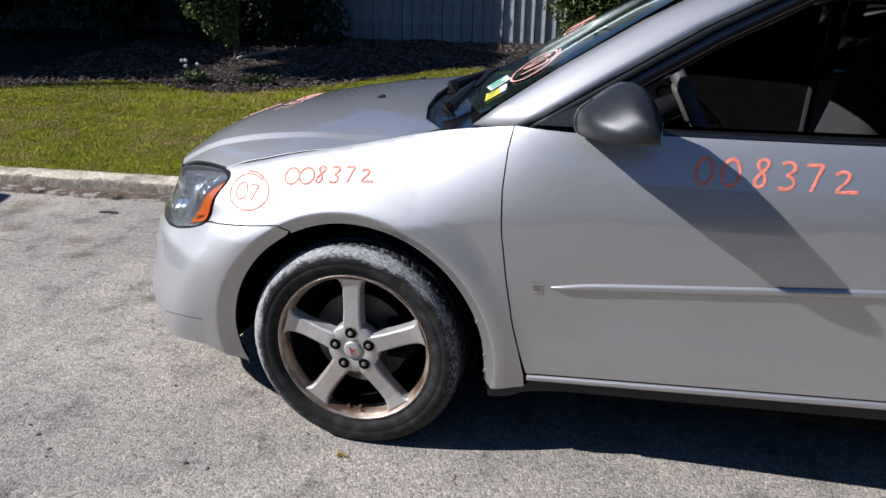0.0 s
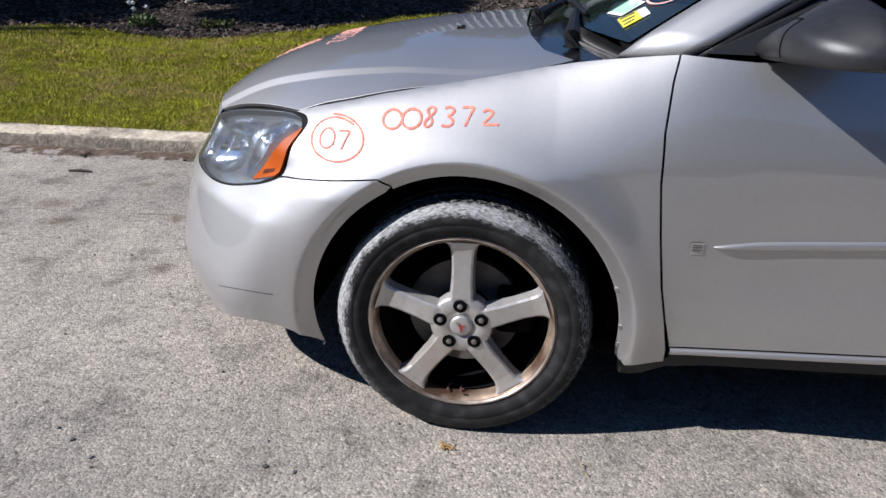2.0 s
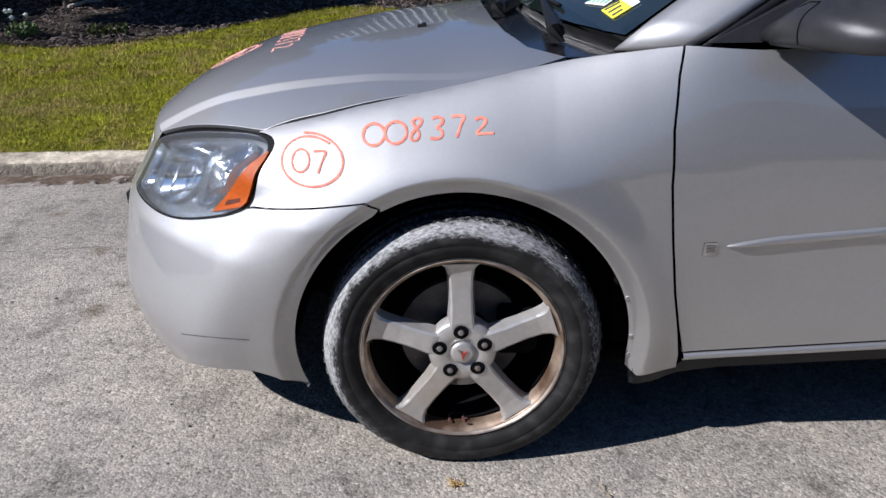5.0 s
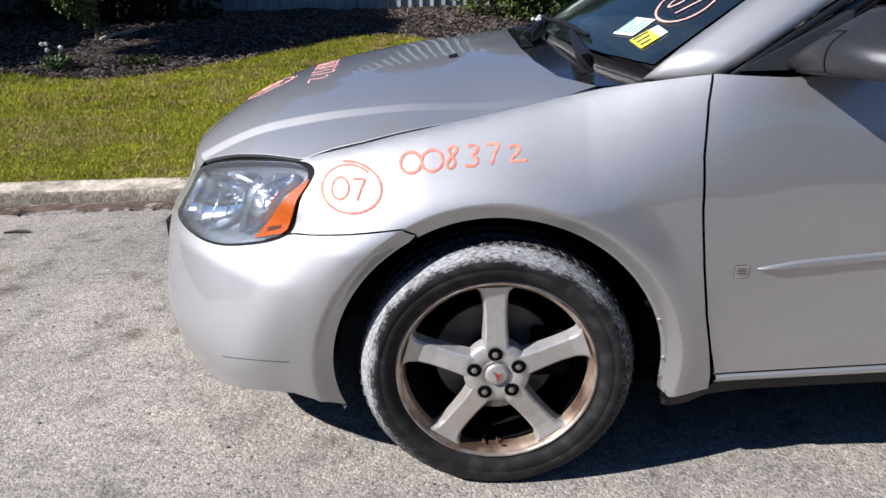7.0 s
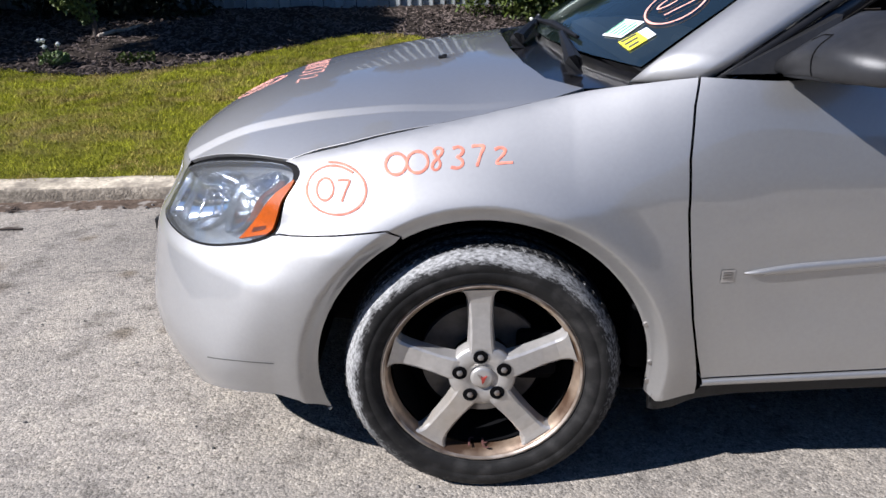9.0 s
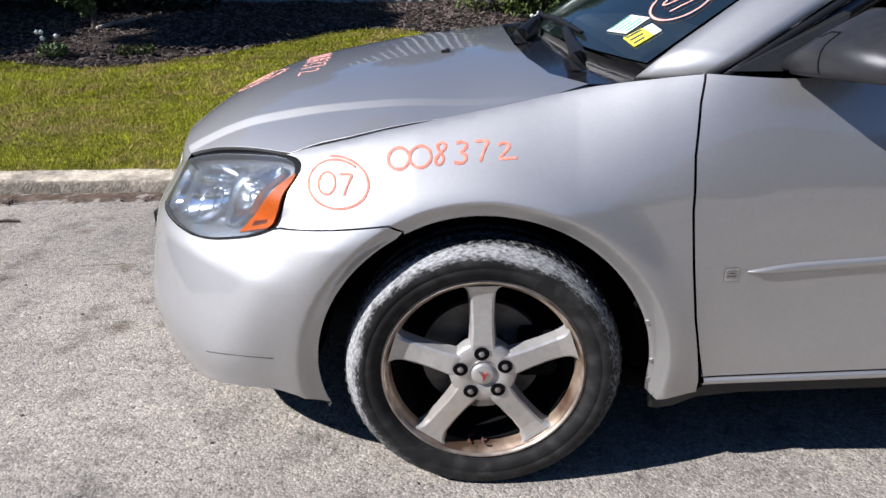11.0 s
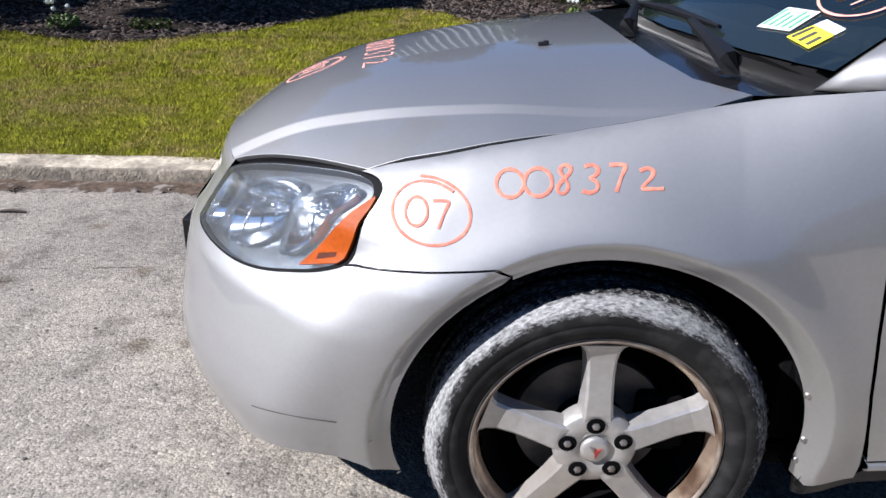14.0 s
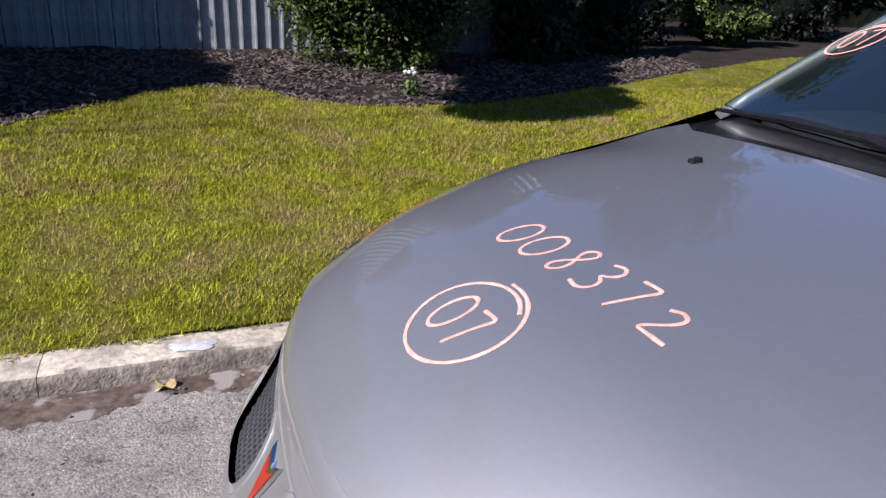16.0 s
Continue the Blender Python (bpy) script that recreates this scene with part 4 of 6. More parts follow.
def roof_z(x, y):
    d = np.abs(y - MID)
    return 1.445 - 0.045 * (x - 1.55) ** 2 - 0.09 * (d / 0.62) ** 3


rp, rn = height_sheet(roof_z)
roof_half = [(0.965, MID), (0.975, MID - 0.2), (1.0, MID - 0.4), (1.03, MID - 0.57), (1.3, MID - 0.60), (2.0, MID - 0.59), (2.45, MID - 0.54), (2.40, MID - 0.3), (2.38, MID)]
shell("roof", rp, rn, dense(roof_half + [(x, 2 * MID - y) for x, y in roof_half[::-1][1:-1]], 0.05), [], PAINT, car, grid=0.08, flange=0.02)


def strip(name, left, right, mat, parent, thick=0.025, bow=0.0, label=""):
    """A band between two lines of points, closed to a solid, bowed outwards."""
    bm = bmesh.new()
    n = 5
    rows = []
    for p, q in zip(left, right):
        p, q = Vector(p), Vector(q)
        out = Vector((0, -1 if p.y < MID else 1, 0.45)).normalized()
        ring = [bm.verts.new(p.lerp(q, k / n) + out * bow * math.sin(math.pi * k / n)) for k in range(n + 1)]
        ring += [bm.verts.new(q - out * thick), bm.verts.new(p - out * thick)]
        rows.append(ring)
    for a, b in zip(rows, rows[1:]):
        for k in range(len(a)):
            bm.faces.new((a[k], a[(k + 1) % len(a)], b[(k + 1) % len(a)], b[k]))
    bm.faces.new(rows[0])
    bm.faces.new(rows[-1][::-1])
    bmesh.ops.recalc_face_normals(bm, faces=bm.faces)
    return part(name, bm, mat, parent, label, smooth=True)


for sgn in (-1, 1):
    def s3(x, d, z):
        return (x, MID + sgn * d, z)

    inner_line = [s3(0.325, 0.762, 0.992), s3(0.40, 0.748, 1.05), s3(0.55, 0.71, 1.15), s3(0.75, 0.658, 1.27), s3(0.95, 0.60, 1.372), s3(1.05, 0.575, 1.41), s3(1.4, 0.60, 1.43), s3(2.0, 0.59, 1.42), s3(2.45, 0.56, 1.36), s3(2.9, 0.60, 1.20), s3(3.15, 0.66, 1.06)]
    outer_line = [s3(0.462, 0.832, 0.999), s3(0.53, 0.815, 1.04), s3(0.70, 0.772, 1.142), s3(0.90, 0.72, 1.262), s3(1.10, 0.665, 1.362), s3(1.25, 0.648, 1.398), s3(1.5, 0.645, 1.405), s3(2.0, 0.635, 1.39), s3(2.35, 0.64, 1.34), s3(2.62, 0.70, 1.22), s3(2.75, 0.76, 1.06)]
    strip("pillar", inner_line, outer_line, PAINT, car, 0.03, 0.014)
    seal_out = [(x + 0.022, y, z - 0.012) for x, y, z in outer_line]
    strip("window_seal", [(x + 0.004, y - sgn * 0.004, z - 0.003) for x, y, z in outer_line], seal_out, PLASTIC, car, 0.03, 0.003, "black rubber window seal")
    frame_in = [(x + 0.024, y - sgn * 0.006, z - 0.014) for x, y, z in outer_line]
    frame_low = [(x + 0.058, y - sgn * 0.010, z - 0.036) for x, y, z in outer_line]
    strip("window_frame", frame_in[:9], frame_low[:9], GLOSSBLACK, car, 0.03, 0.003, "satin black door window frame")
    strip("centre_pillar", [s3(1.50, 0.822, 1.01), s3(1.49, 0.74, 1.2), s3(1.48, 0.645, 1.385)], [s3(1.60, 0.822, 1.01), s3(1.585, 0.74, 1.2), s3(1.565, 0.645, 1.385)], GLOSSBLACK, car, 0.05, 0.004)
    strip("rear_side_window", [s3(1.60, 0.82, 1.02), s3(2.1, 0.81, 1.03), s3(2.60, 0.79, 1.05)], [s3(1.59, 0.65, 1.38), s3(2.1, 0.64, 1.37), s3(2.40, 0.65, 1.31)], WINDOW, car, 0.004, 0.01)
strip("rear_window", [(2.38, MID - 0.53, 1.395), (2.38, MID, 1.42), (2.38, MID + 0.53, 1.395)], [(3.05, MID - 0.62, 1.08), (3.12, MID, 1.08), (3.05, MID + 0.62, 1.08)], WINDOW, car, 0.004, 0.0)


def boot_z(x, y):
    d = np.abs(y - MID)
    return 1.085 - 0.10 * np.maximum(x - 3.1, 0) ** 1.5 - 0.05 * (d / 0.7) ** 2.5


bp, bn = height_sheet(boot_z)
boot_half = [(3.02, MID), (3.05, MID - 0.3), (3.06, MID - 0.64), (3.4, MID - 0.69), (3.70, MID - 0.64), (3.80, MID - 0.3), (3.82, MID)]
shell("boot_lid", bp, bn, dense(boot_half + [(x, 2 * MID - y) for x, y in boot_half[::-1][1:-1]], 0.05), [], PAINT, car, grid=0.08, flange=0.03)
part("rear_bumper", box((0.10, 1.30, 0.62), (3.76, MID, 0.62), 0.04), PAINT, car)

# mirror corner and the near mirror
for sgn in (-1,):
    def s4(x, d, z):
        return (x, MID + sgn * d, z)

    bm = bmesh.new()
    tri = [s4(0.50, 0.832, 1.012), s4(0.70, 0.838, 1.014), s4(0.735, 0.80, 1.125)]
    a = [bm.verts.new(p) for p in tri]
    b = [bm.verts.new((x, y - sgn * 0.03, z)) for x, y, z in tri]
    bm.faces.new(a)
    bm.faces.new(b[::-1])
    for i in range(3):
        bm.faces.new((a[i], a[(i + 1) % 3], b[(i + 1) % 3], b[i]))
    bmesh.ops.recalc_face_normals(bm, faces=bm.faces)
    mirror = part("mirror_base", bm, MIRROR_SHELL, car, "satin black door mirror")
    rings = []
    bm = bmesh.new()
    for y, xf, xb, zb, zt in ((0.064, 0.597, 0.70, 1.013, 1.072), (0.02, 0.599, 0.750, 1.013, 1.112), (-0.03, 0.604, 0.785, 1.016, 1.144), (-0.08, 0.616, 0.797, 1.019, 1.148), (-0.13, 0.634, 0.801, 1.021, 1.136), (-0.175, 0.662, 0.801, 1.023, 1.116), (-0.205, 0.704, 0.798, 1.028, 1.092), (-0.220, 0.744, 0.792, 1.038, 1.074)):
        long, tall = xb - xf, zt - zb
        line = [(xb, zb + 0.04 * tall), (xb - 0.04 * long, zb), (xf + 0.12 * long, zb), (xf, zb + 0.06 * tall), (xf, zb + 0.44 * tall), (xf + 0.22 * long, zb + 0.68 * tall), (xf + 0.48 * long, zt - 0.05 * tall), (xf + 0.64 * long, zt), (xb - 0.14 * long, zb + 0.84 * tall), (xb, zb + 0.50 * tall)]
        line = rounded(line, 10.0, 2, closed=False)
        rings.append([bm.verts.new((x, y, z)) for x, z in line])
    low = min(range(len(rings[2])), key=lambda k: abs(rings[2][k].co.z - 1.024) + 4 * max(0, rings[2][k].co.x - 0.65))
    top = min(range(len(rings[2])), key=lambda k: abs(rings[2][k].co.z - 1.100) + 4 * max(0, rings[2][k].co.x - 0.70))
    seam = [rings[2][k].co.lerp(rings[3][k].co, 0.6 - 0.15 * abs(k - low) / max(1, abs(top - low))) for k in range(low, top + 1)]
    seam += [rings[2][top].co.copy(), rings[1][top].co.lerp(rings[2][top].co, 0.4)]
    for a, b in zip(rings, rings[1:]):
        for k in range(len(a)):
            bm.faces.new((a[k], a[(k + 1) % len(a)], b[(k + 1) % len(a)], b[k]))
    bm.faces.new(rings[0])
    bm.faces.new(rings[-1][::-1])
    bmesh.ops.recalc_face_normals(bm, faces=bm.faces)
    part("mirror_housing", bm, MIRROR_SHELL, mirror, "satin dark grey mirror housing", smooth=True)
    part("housing_seam", tube(seam, 0.0018, 5), VOID, mirror)
    part("housing_lip", tube([(0.605, 0.03, 1.017), (0.618, -0.05, 1.022), (0.645, -0.125, 1.026), (0.70, -0.18, 1.032), (0.785, -0.20, 1.038)], 0.005, 6), PLASTIC, mirror, smooth=True)
    part("mirror_glass", box((0.004, 0.17, 0.040), s4(0.8005, 0.985, 1.052), 0.001), CHROME, mirror)

# stickers on the windscreen
def flat_on_screen(name, corners, mat, parent, lift=0.004):
    bm = bmesh.new()
    a = [bm.verts.new(on_screen(x, y, lift)) for x, y in corners]
    b = [bm.verts.new(on_screen(x, y, lift - 0.001)) for x, y in corners]
    bm.faces.new(a)
    bm.faces.new(b[::-1])
    for i in range(4):
        bm.faces.new((a[i], a[(i + 1) % 4], b[(i + 1) % 4], b[i]))
    bmesh.ops.recalc_face_normals(bm, faces=bm.faces)
    return part(name, bm, mat, parent)


def bars_on(corners, rows, mat, parent, k0=0.1, k1=0.9, lift=0.0052):
    p = [np.array(c) for c in corners]
    for i in range(rows):
        v0, v1 = (i + 0.25) / rows, (i + 0.6) / rows
        def at(u, v):
            return tuple((p[0] * (1 - u) + p[1] * u) * (1 - v) + (p[3] * (1 - u) + p[2] * u) * v)
        end = k1 - 0.12 * ((i * 7) % 3)
        flat_on_screen("print_bar", [at(k0, v0), at(end, v0), at(end, v1), at(k0, v1)], mat, parent, lift)


white_corners = [(0.313, 0.423), (0.372, 0.434), (0.396, 0.345), (0.341, 0.334)]
yellow_corners = [(0.331, 0.319), (0.372, 0.310), (0.380, 0.241), (0.340, 0.241)]
sticker = flat_on_screen("inspection_sticker", white_corners, WHITE, windscreen)
sticker["label"] = "white and green paper sticker"
bars_on(white_corners, 5, GREENINK, sticker)
sticker = flat_on_screen("date_sticker", yellow_corners, YELLOW, windscreen)
sticker["label"] = "yellow paper sticker"
bars_on(yellow_corners, 3, DARKINK, sticker)
flat_on_screen("sticker_tail", [(0.373, 0.310), (0.392, 0.305), (0.398, 0.241), (0.381, 0.241)], WHITE, sticker)

# handwriting with a paint marker
GLYPHS = {
    "0": [[(0.30 + 0.27 * math.cos(t / 16 * 2 * math.pi + 1.9), 0.48 + 0.46 * math.sin(t / 16 * 2 * math.pi + 1.9)) for t in range(17)]],
    "8": [[(0.52, 0.86), (0.36, 0.98), (0.17, 0.86), (0.22, 0.66), (0.45, 0.42), (0.46, 0.16), (0.27, 0.02), (0.12, 0.18), (0.24, 0.44), (0.46, 0.66), (0.52, 0.86)]],
    "3": [[(0.08, 0.88), (0.32, 0.98), (0.52, 0.82), (0.42, 0.60), (0.22, 0.52), (0.46, 0.44), (0.54, 0.22), (0.36, 0.03), (0.06, 0.08)]],
    "7": [[(0.04, 0.88), (0.30, 0.92), (0.54, 0.92), (0.42, 0.60), (0.28, 0.02)]],
    "2": [[(0.06, 0.80), (0.26, 0.96), (0.48, 0.84), (0.42, 0.56), (0.08, 0.06), (0.40, 0.10), (0.78, 0.14)]],
}


def ribbon(lines, place, width, mat, parent, name, label=""):
    """Strokes laid on a surface; place gives a point and a normal for each (u, v)."""
    verts, faces = [], []
    for line in lines:
        pts = dense(rounded(line, 10.0, 2, closed=False), 0.006, closed=False)
        pos, nor = place(np.array([p[0] for p in pts]), np.array([p[1] for p in pts]))
        way = np.gradient(pos, axis=0)
        wide = np.cross(nor, way)
        wide /= np.linalg.norm(wide, axis=1, keepdims=True) + 1e-9
        base, n = len(verts), len(pts)
        for i in range(n):
            w = width * (0.44 + 0.05 * math.sin(i * 0.23) + 0.04 * math.sin(i * 0.61 + 1))
            verts += [pos[i] - wide[i] * w + nor[i] * 0.0008, pos[i] + nor[i] * 0.0016, pos[i] + wide[i] * w + nor[i] * 0.0008]
        for i in range(n - 1):
            for k in (0, 1):
                q = base + 3 * i + k
                faces.append((q, q + 1, q + 4, q + 3))
    return under(mesh_object(name, verts, faces, mat), parent, label)


def written(text, lines, place, width, mat, parent, name):
    """Each stroke group as a part of its own."""
    for ch, line in zip(text, lines):
        ribbon([line], place, width, mat, parent, name, f"handwritten marker digit {ch}" if ch != "o" else "handwritten marker circle")


def digits(text, start, size, gap, drift=0.0, lean=0.0, wide=1.0):
    lines, u = [], start[0]
    for k, ch in enumerate(text):
        tall = size * (1.0 + 0.14 * math.sin(k * 2.1 + 0.5)) * (1.3 if ch == "8" else 1.0)
        for line in GLYPHS[ch]:
            lines.append([(u + x * size * (wide if ch == "0" else 1.0) + lean * y * tall, start[1] + drift * k + y * tall) for x, y in line])
        u += gap * (1.0 + 0.08 * math.sin(k * 1.7))
    return lines


def ring(cu, cv, ru, rv):
    """A hand-drawn circle whose end runs past its start, a little outside it."""
    return [(cu + ru * k * math.cos(t / 20 * 2 * math.pi + 0.9), cv + rv * k * math.sin(t / 20 * 2 * math.pi + 0.9)) for t in range(24) for k in [0.93 + 0.0065 * t]]


def skin_place(x0, z0, kz, lift=0.0):
    def place(u, v):
        z = z0 + v * kz
        a = along(x0 + u, z)
        n = skin_normal(a, z)
        return skin(a, z) + n * lift, n
    return place


fp = skin_place(0, 0, 0.72)
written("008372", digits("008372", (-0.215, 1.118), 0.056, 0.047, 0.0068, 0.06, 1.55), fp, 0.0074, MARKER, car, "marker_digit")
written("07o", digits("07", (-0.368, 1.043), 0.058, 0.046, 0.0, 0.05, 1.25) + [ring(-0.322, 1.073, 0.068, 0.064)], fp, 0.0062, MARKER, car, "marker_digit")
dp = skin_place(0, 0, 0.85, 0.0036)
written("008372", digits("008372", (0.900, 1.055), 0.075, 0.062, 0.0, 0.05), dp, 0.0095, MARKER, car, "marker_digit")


def hood_place(u, v):
    """u runs across the hood, v towards the windscreen."""
    x, y = v, -u
    return hp(x, y), hn(x, y)


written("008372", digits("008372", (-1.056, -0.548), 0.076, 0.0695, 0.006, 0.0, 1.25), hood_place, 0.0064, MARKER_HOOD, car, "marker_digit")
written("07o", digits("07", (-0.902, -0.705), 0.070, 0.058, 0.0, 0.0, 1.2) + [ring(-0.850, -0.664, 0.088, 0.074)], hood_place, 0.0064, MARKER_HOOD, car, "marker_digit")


def screen_place(u, v):
    x, y = v, -u
    n = wnorm(x, y)
    return wp(x, y) + n * 0.004, n


written("008372", digits("008372", (-1.30, 0.515), 0.085, 0.12), screen_place, 0.0066, MARKER_HOOD, windscreen, "marker_digit")
written("07o", digits("07", (-0.395, 0.43), 0.075, 0.062) + [ring(-0.345, 0.465, 0.100, 0.065)], screen_place, 0.0066, MARKER_HOOD, windscreen, "marker_digit")
written("07o", digits("07", (-1.535, 0.545), 0.070, 0.050) + [ring(-1.49, 0.576, 0.075, 0.060)], screen_place, 0.0066, MARKER_HOOD, windscreen, "marker_digit")

# wheels
# Brake steel darkened: the shade behind the spokes is in its colour.
BLACKSTEEL = material("shade_dark_brake_steel", (0.10, 0.09, 0.08), rough=0.6, metal=0.3, vary=0.3, scale=30)
RIMLIP = material("brown_edged_alloy", (0.36, 0.31, 0.26), rough=0.42, metal=0.5, vary=0.2, scale=40, spots=(0.16, 0.11, 0.075), spot_scale=14.0, spot_range=(0.40, 0.66))
DULLRED = material("dull_red_enamel", (0.30, 0.035, 0.025), rough=0.4, vary=0.2, scale=80)
# Much darker than the other marker strokes.
DARK_RED_MARK = material("dark_red_marker", (0.09, 0.035, 0.03), rough=0.8, vary=0.3, scale=90)
def tyre_profile():
    # radius, depth from the outer face (positive inwards)
    return [(0.226, 0.018), (0.232, 0.008), (0.2385, 0.001), (0.2410, -0.001), (0.2425, -0.001), (0.2440, -0.0035), (0.256, -0.008), (0.270, -0.0115), (0.2715, -0.0105), (0.2735, -0.0120), (0.286, -0.0115), (0.293, -0.0100), (0.3005, -0.0070), (0.307, -0.0025), (0.314, 0.006), (0.3190, 0.014), (0.3225, 0.024)]


def widened(bm):
    """The rim and its parts at their full size."""
    bmesh.ops.scale(bm, vec=(1.022, 1.0, 1.022), verts=bm.verts)
    return bm


def swelled(bm):
    """Sidewalls a little taller than drawn, pressed flat where the tyre stands."""
    for v in bm.verts:
        r = math.hypot(v.co.x, v.co.z)
        k = (0.2392 + (r - 0.234) * 0.99) / r if r > 0.234 else 1.022
        v.co.x, v.co.z = v.co.x * k, max(v.co.z * k, 0.0015 - WHEEL_Z)
    return bm


def spoke_mesh():
    bm = bmesh.new()
    rings = []
    for r, w, y, t in ((0.045, 0.030, 0.004, 0.040), (0.075, 0.0245, 0.002, 0.036), (0.11, 0.0225, 0.006, 0.034), (0.15, 0.0225, 0.012, 0.030), (0.185, 0.0240, 0.014, 0.030), (0.203, 0.0275, 0.012, 0.030), (0.212, 0.033, 0.010, 0.030), (0.2185, 0.042, 0.009, 0.030)):
        w *= 1.12
        rings.append([bm.verts.new(p) for p in ((-w * 1.18, y + t, r), (-w, y + 0.004, r), (-w * 0.8, y, r), (w * 0.8, y, r), (w, y + 0.004, r), (w * 1.18, y + t, r))])
    for a, b in zip(rings, rings[1:]):
        for k in range(6):
            bm.faces.new((a[k], a[(k + 1) % 6], b[(k + 1) % 6], b[k]))
    bm.faces.new(rings[0])
    bm.faces.new(rings[-1][::-1])
    bmesh.ops.recalc_face_normals(bm, faces=bm.faces)
    return bm


def wheel(at):
    """One wheel; its outer face looks towards -y."""
    spokes = []
    for k in range(5):
        bm = spoke_mesh()
        bmesh.ops.rotate(bm, matrix=Matrix.Rotation(radians(72 * k - 1.5), 3, "Y"), verts=bm.verts, cent=(0, 0, 0))
        spokes.append(bm)
    hub = lathe([(0.020, 0.006), (0.036, 0.004), (0.040, 0.0), (0.074, 0.004), (0.080, 0.010), (0.080, 0.045)], 48)
    top = part("wheel", hub, ALLOY, car, "five-spoke alloy wheel with brown stains", smooth=True)
    for bm in spokes:
        part("spoke", widened(bm), ALLOY, top)
    barrel = lathe([(0.231, 0.000), (0.231, 0.004), (0.226, 0.0055), (0.2225, 0.010), (0.2195, 0.014), (0.2165, 0.022), (0.2145, 0.042)], 96)
    part("rim_barrel", widened(barrel), RUSTY, top, "rim barrel with brown rust stains", smooth=True)
    # The deep part of the barrel is painted black in place of shade.
    part("rim_inner", lathe([(0.2145, 0.042), (0.213, 0.060), (0.200, 0.10), (0.197, 0.19)], 64), VOID, top, "inner rim blackened to look shaded", smooth=True)
    lip = lathe([(0.2335, 0.010), (0.2340, 0.003), (0.2325, -0.001), (0.2295, -0.001), (0.2275, 0.004), (0.225, 0.007)], 96)
    part("rim_lip", widened(lip), RIMLIP, top, smooth=True)
    bead = lathe([(0.2375, 0.006), (0.2350, 0.001), (0.2335, 0.010)], 96)
    part("rim_flange", widened(bead), STEEL, top, smooth=True)
    part("tyre", swelled(lathe(tyre_profile(), 160)), CHALKY, top, "worn black tyre sidewall rubbed white at its edge, whiter where sunlit", smooth=True)
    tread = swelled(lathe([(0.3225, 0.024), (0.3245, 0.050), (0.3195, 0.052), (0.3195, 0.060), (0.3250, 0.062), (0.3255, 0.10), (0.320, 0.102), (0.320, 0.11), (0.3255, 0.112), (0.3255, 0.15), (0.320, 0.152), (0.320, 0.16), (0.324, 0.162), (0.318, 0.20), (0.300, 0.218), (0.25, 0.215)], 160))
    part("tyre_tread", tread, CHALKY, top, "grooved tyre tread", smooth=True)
    for k in range(64):
        t = 2 * math.pi * k / 64
        if math.sin(t) > -0.9:
            bm = box((0.020, 0.034, 0.008), (0, 0, 0), 0.002, seg=1)
            bmesh.ops.transform(bm, matrix=Matrix.Translation((0.3255 * math.cos(t), 0.036, 0.3255 * math.sin(t))) @ Matrix.Rotation(math.pi / 2 - t, 4, "Y") @ Matrix.Rotation(radians(22), 4, "Z"), verts=bm.verts)
            part("tread_block", bm, CHALKY, top)
    cap = lathe([(0.0005, -0.006), (0.020, -0.0055), (0.027, -0.003), (0.0285, 0.001), (0.0285, 0.008)], 40)
    capped = part("centre_cap", cap, ALLOY, top, "silver centre cap with a red arrowhead", smooth=True)
    bm = bmesh.new()
    pts = [(0.000, -0.016), (0.011, 0.008), (0.001, 0.003), (-0.004, 0.010)]
    tops = [bm.verts.new((x, -0.0085, z)) for x, z in pts]
    lows = [bm.verts.new((x, -0.005, z)) for x, z in pts]
    bm.faces.new(tops)
    for i in range(4):
        bm.faces.new((tops[i], tops[(i + 1) % 4], lows[(i + 1) % 4], lows[i]))
    part("cap_emblem", bm, DULLRED, capped)
    bm = bmesh.new()
    pts = [(-0.004, 0.011), (-0.014, 0.014), (-0.002, -0.004)]
    tops = [bm.verts.new((x, -0.0082, z)) for x, z in pts]
    bm.faces.new(tops)
    part("cap_emblem_shade", bm, STEEL, capped)
    for k in range(5):
        t = radians(90 + 72 * k - 4.5 + 9)
        cx, cz = 0.055 * math.cos(t), 0.055 * math.sin(t)
        # Flat black disc painted in for the shade around a sunken nut.
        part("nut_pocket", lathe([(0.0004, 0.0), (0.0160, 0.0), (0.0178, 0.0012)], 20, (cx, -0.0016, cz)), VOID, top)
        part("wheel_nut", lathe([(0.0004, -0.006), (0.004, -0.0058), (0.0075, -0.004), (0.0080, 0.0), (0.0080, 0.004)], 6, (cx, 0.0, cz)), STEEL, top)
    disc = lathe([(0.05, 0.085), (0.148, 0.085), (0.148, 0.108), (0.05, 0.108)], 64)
    part("brake_disc", disc, BLACKSTEEL, top, "rusty brake disc, darkened as behind the spokes", smooth=False)
    # Hat, caliper and backing are near-black, with the inner shade put in.
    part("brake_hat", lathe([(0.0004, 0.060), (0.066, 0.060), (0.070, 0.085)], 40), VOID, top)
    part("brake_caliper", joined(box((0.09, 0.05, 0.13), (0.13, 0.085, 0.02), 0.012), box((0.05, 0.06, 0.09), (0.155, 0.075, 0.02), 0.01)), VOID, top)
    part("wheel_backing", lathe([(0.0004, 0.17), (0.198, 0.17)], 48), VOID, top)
    for x0, strokes in ((-0.030, [[(0.0, 0.022), (0.0, 0.0), (0.012, 0.0)]]), (0.004, [[(0.014, 0.024), (0.0, 0.024), (0.0, 0.0)], [(0.0, 0.012), (0.010, 0.012)]])):
        def rim_place(u, v, x0=x0):
            x = u + x0
            r = 0.2185
            z = -np.sqrt(r * r - x * x)
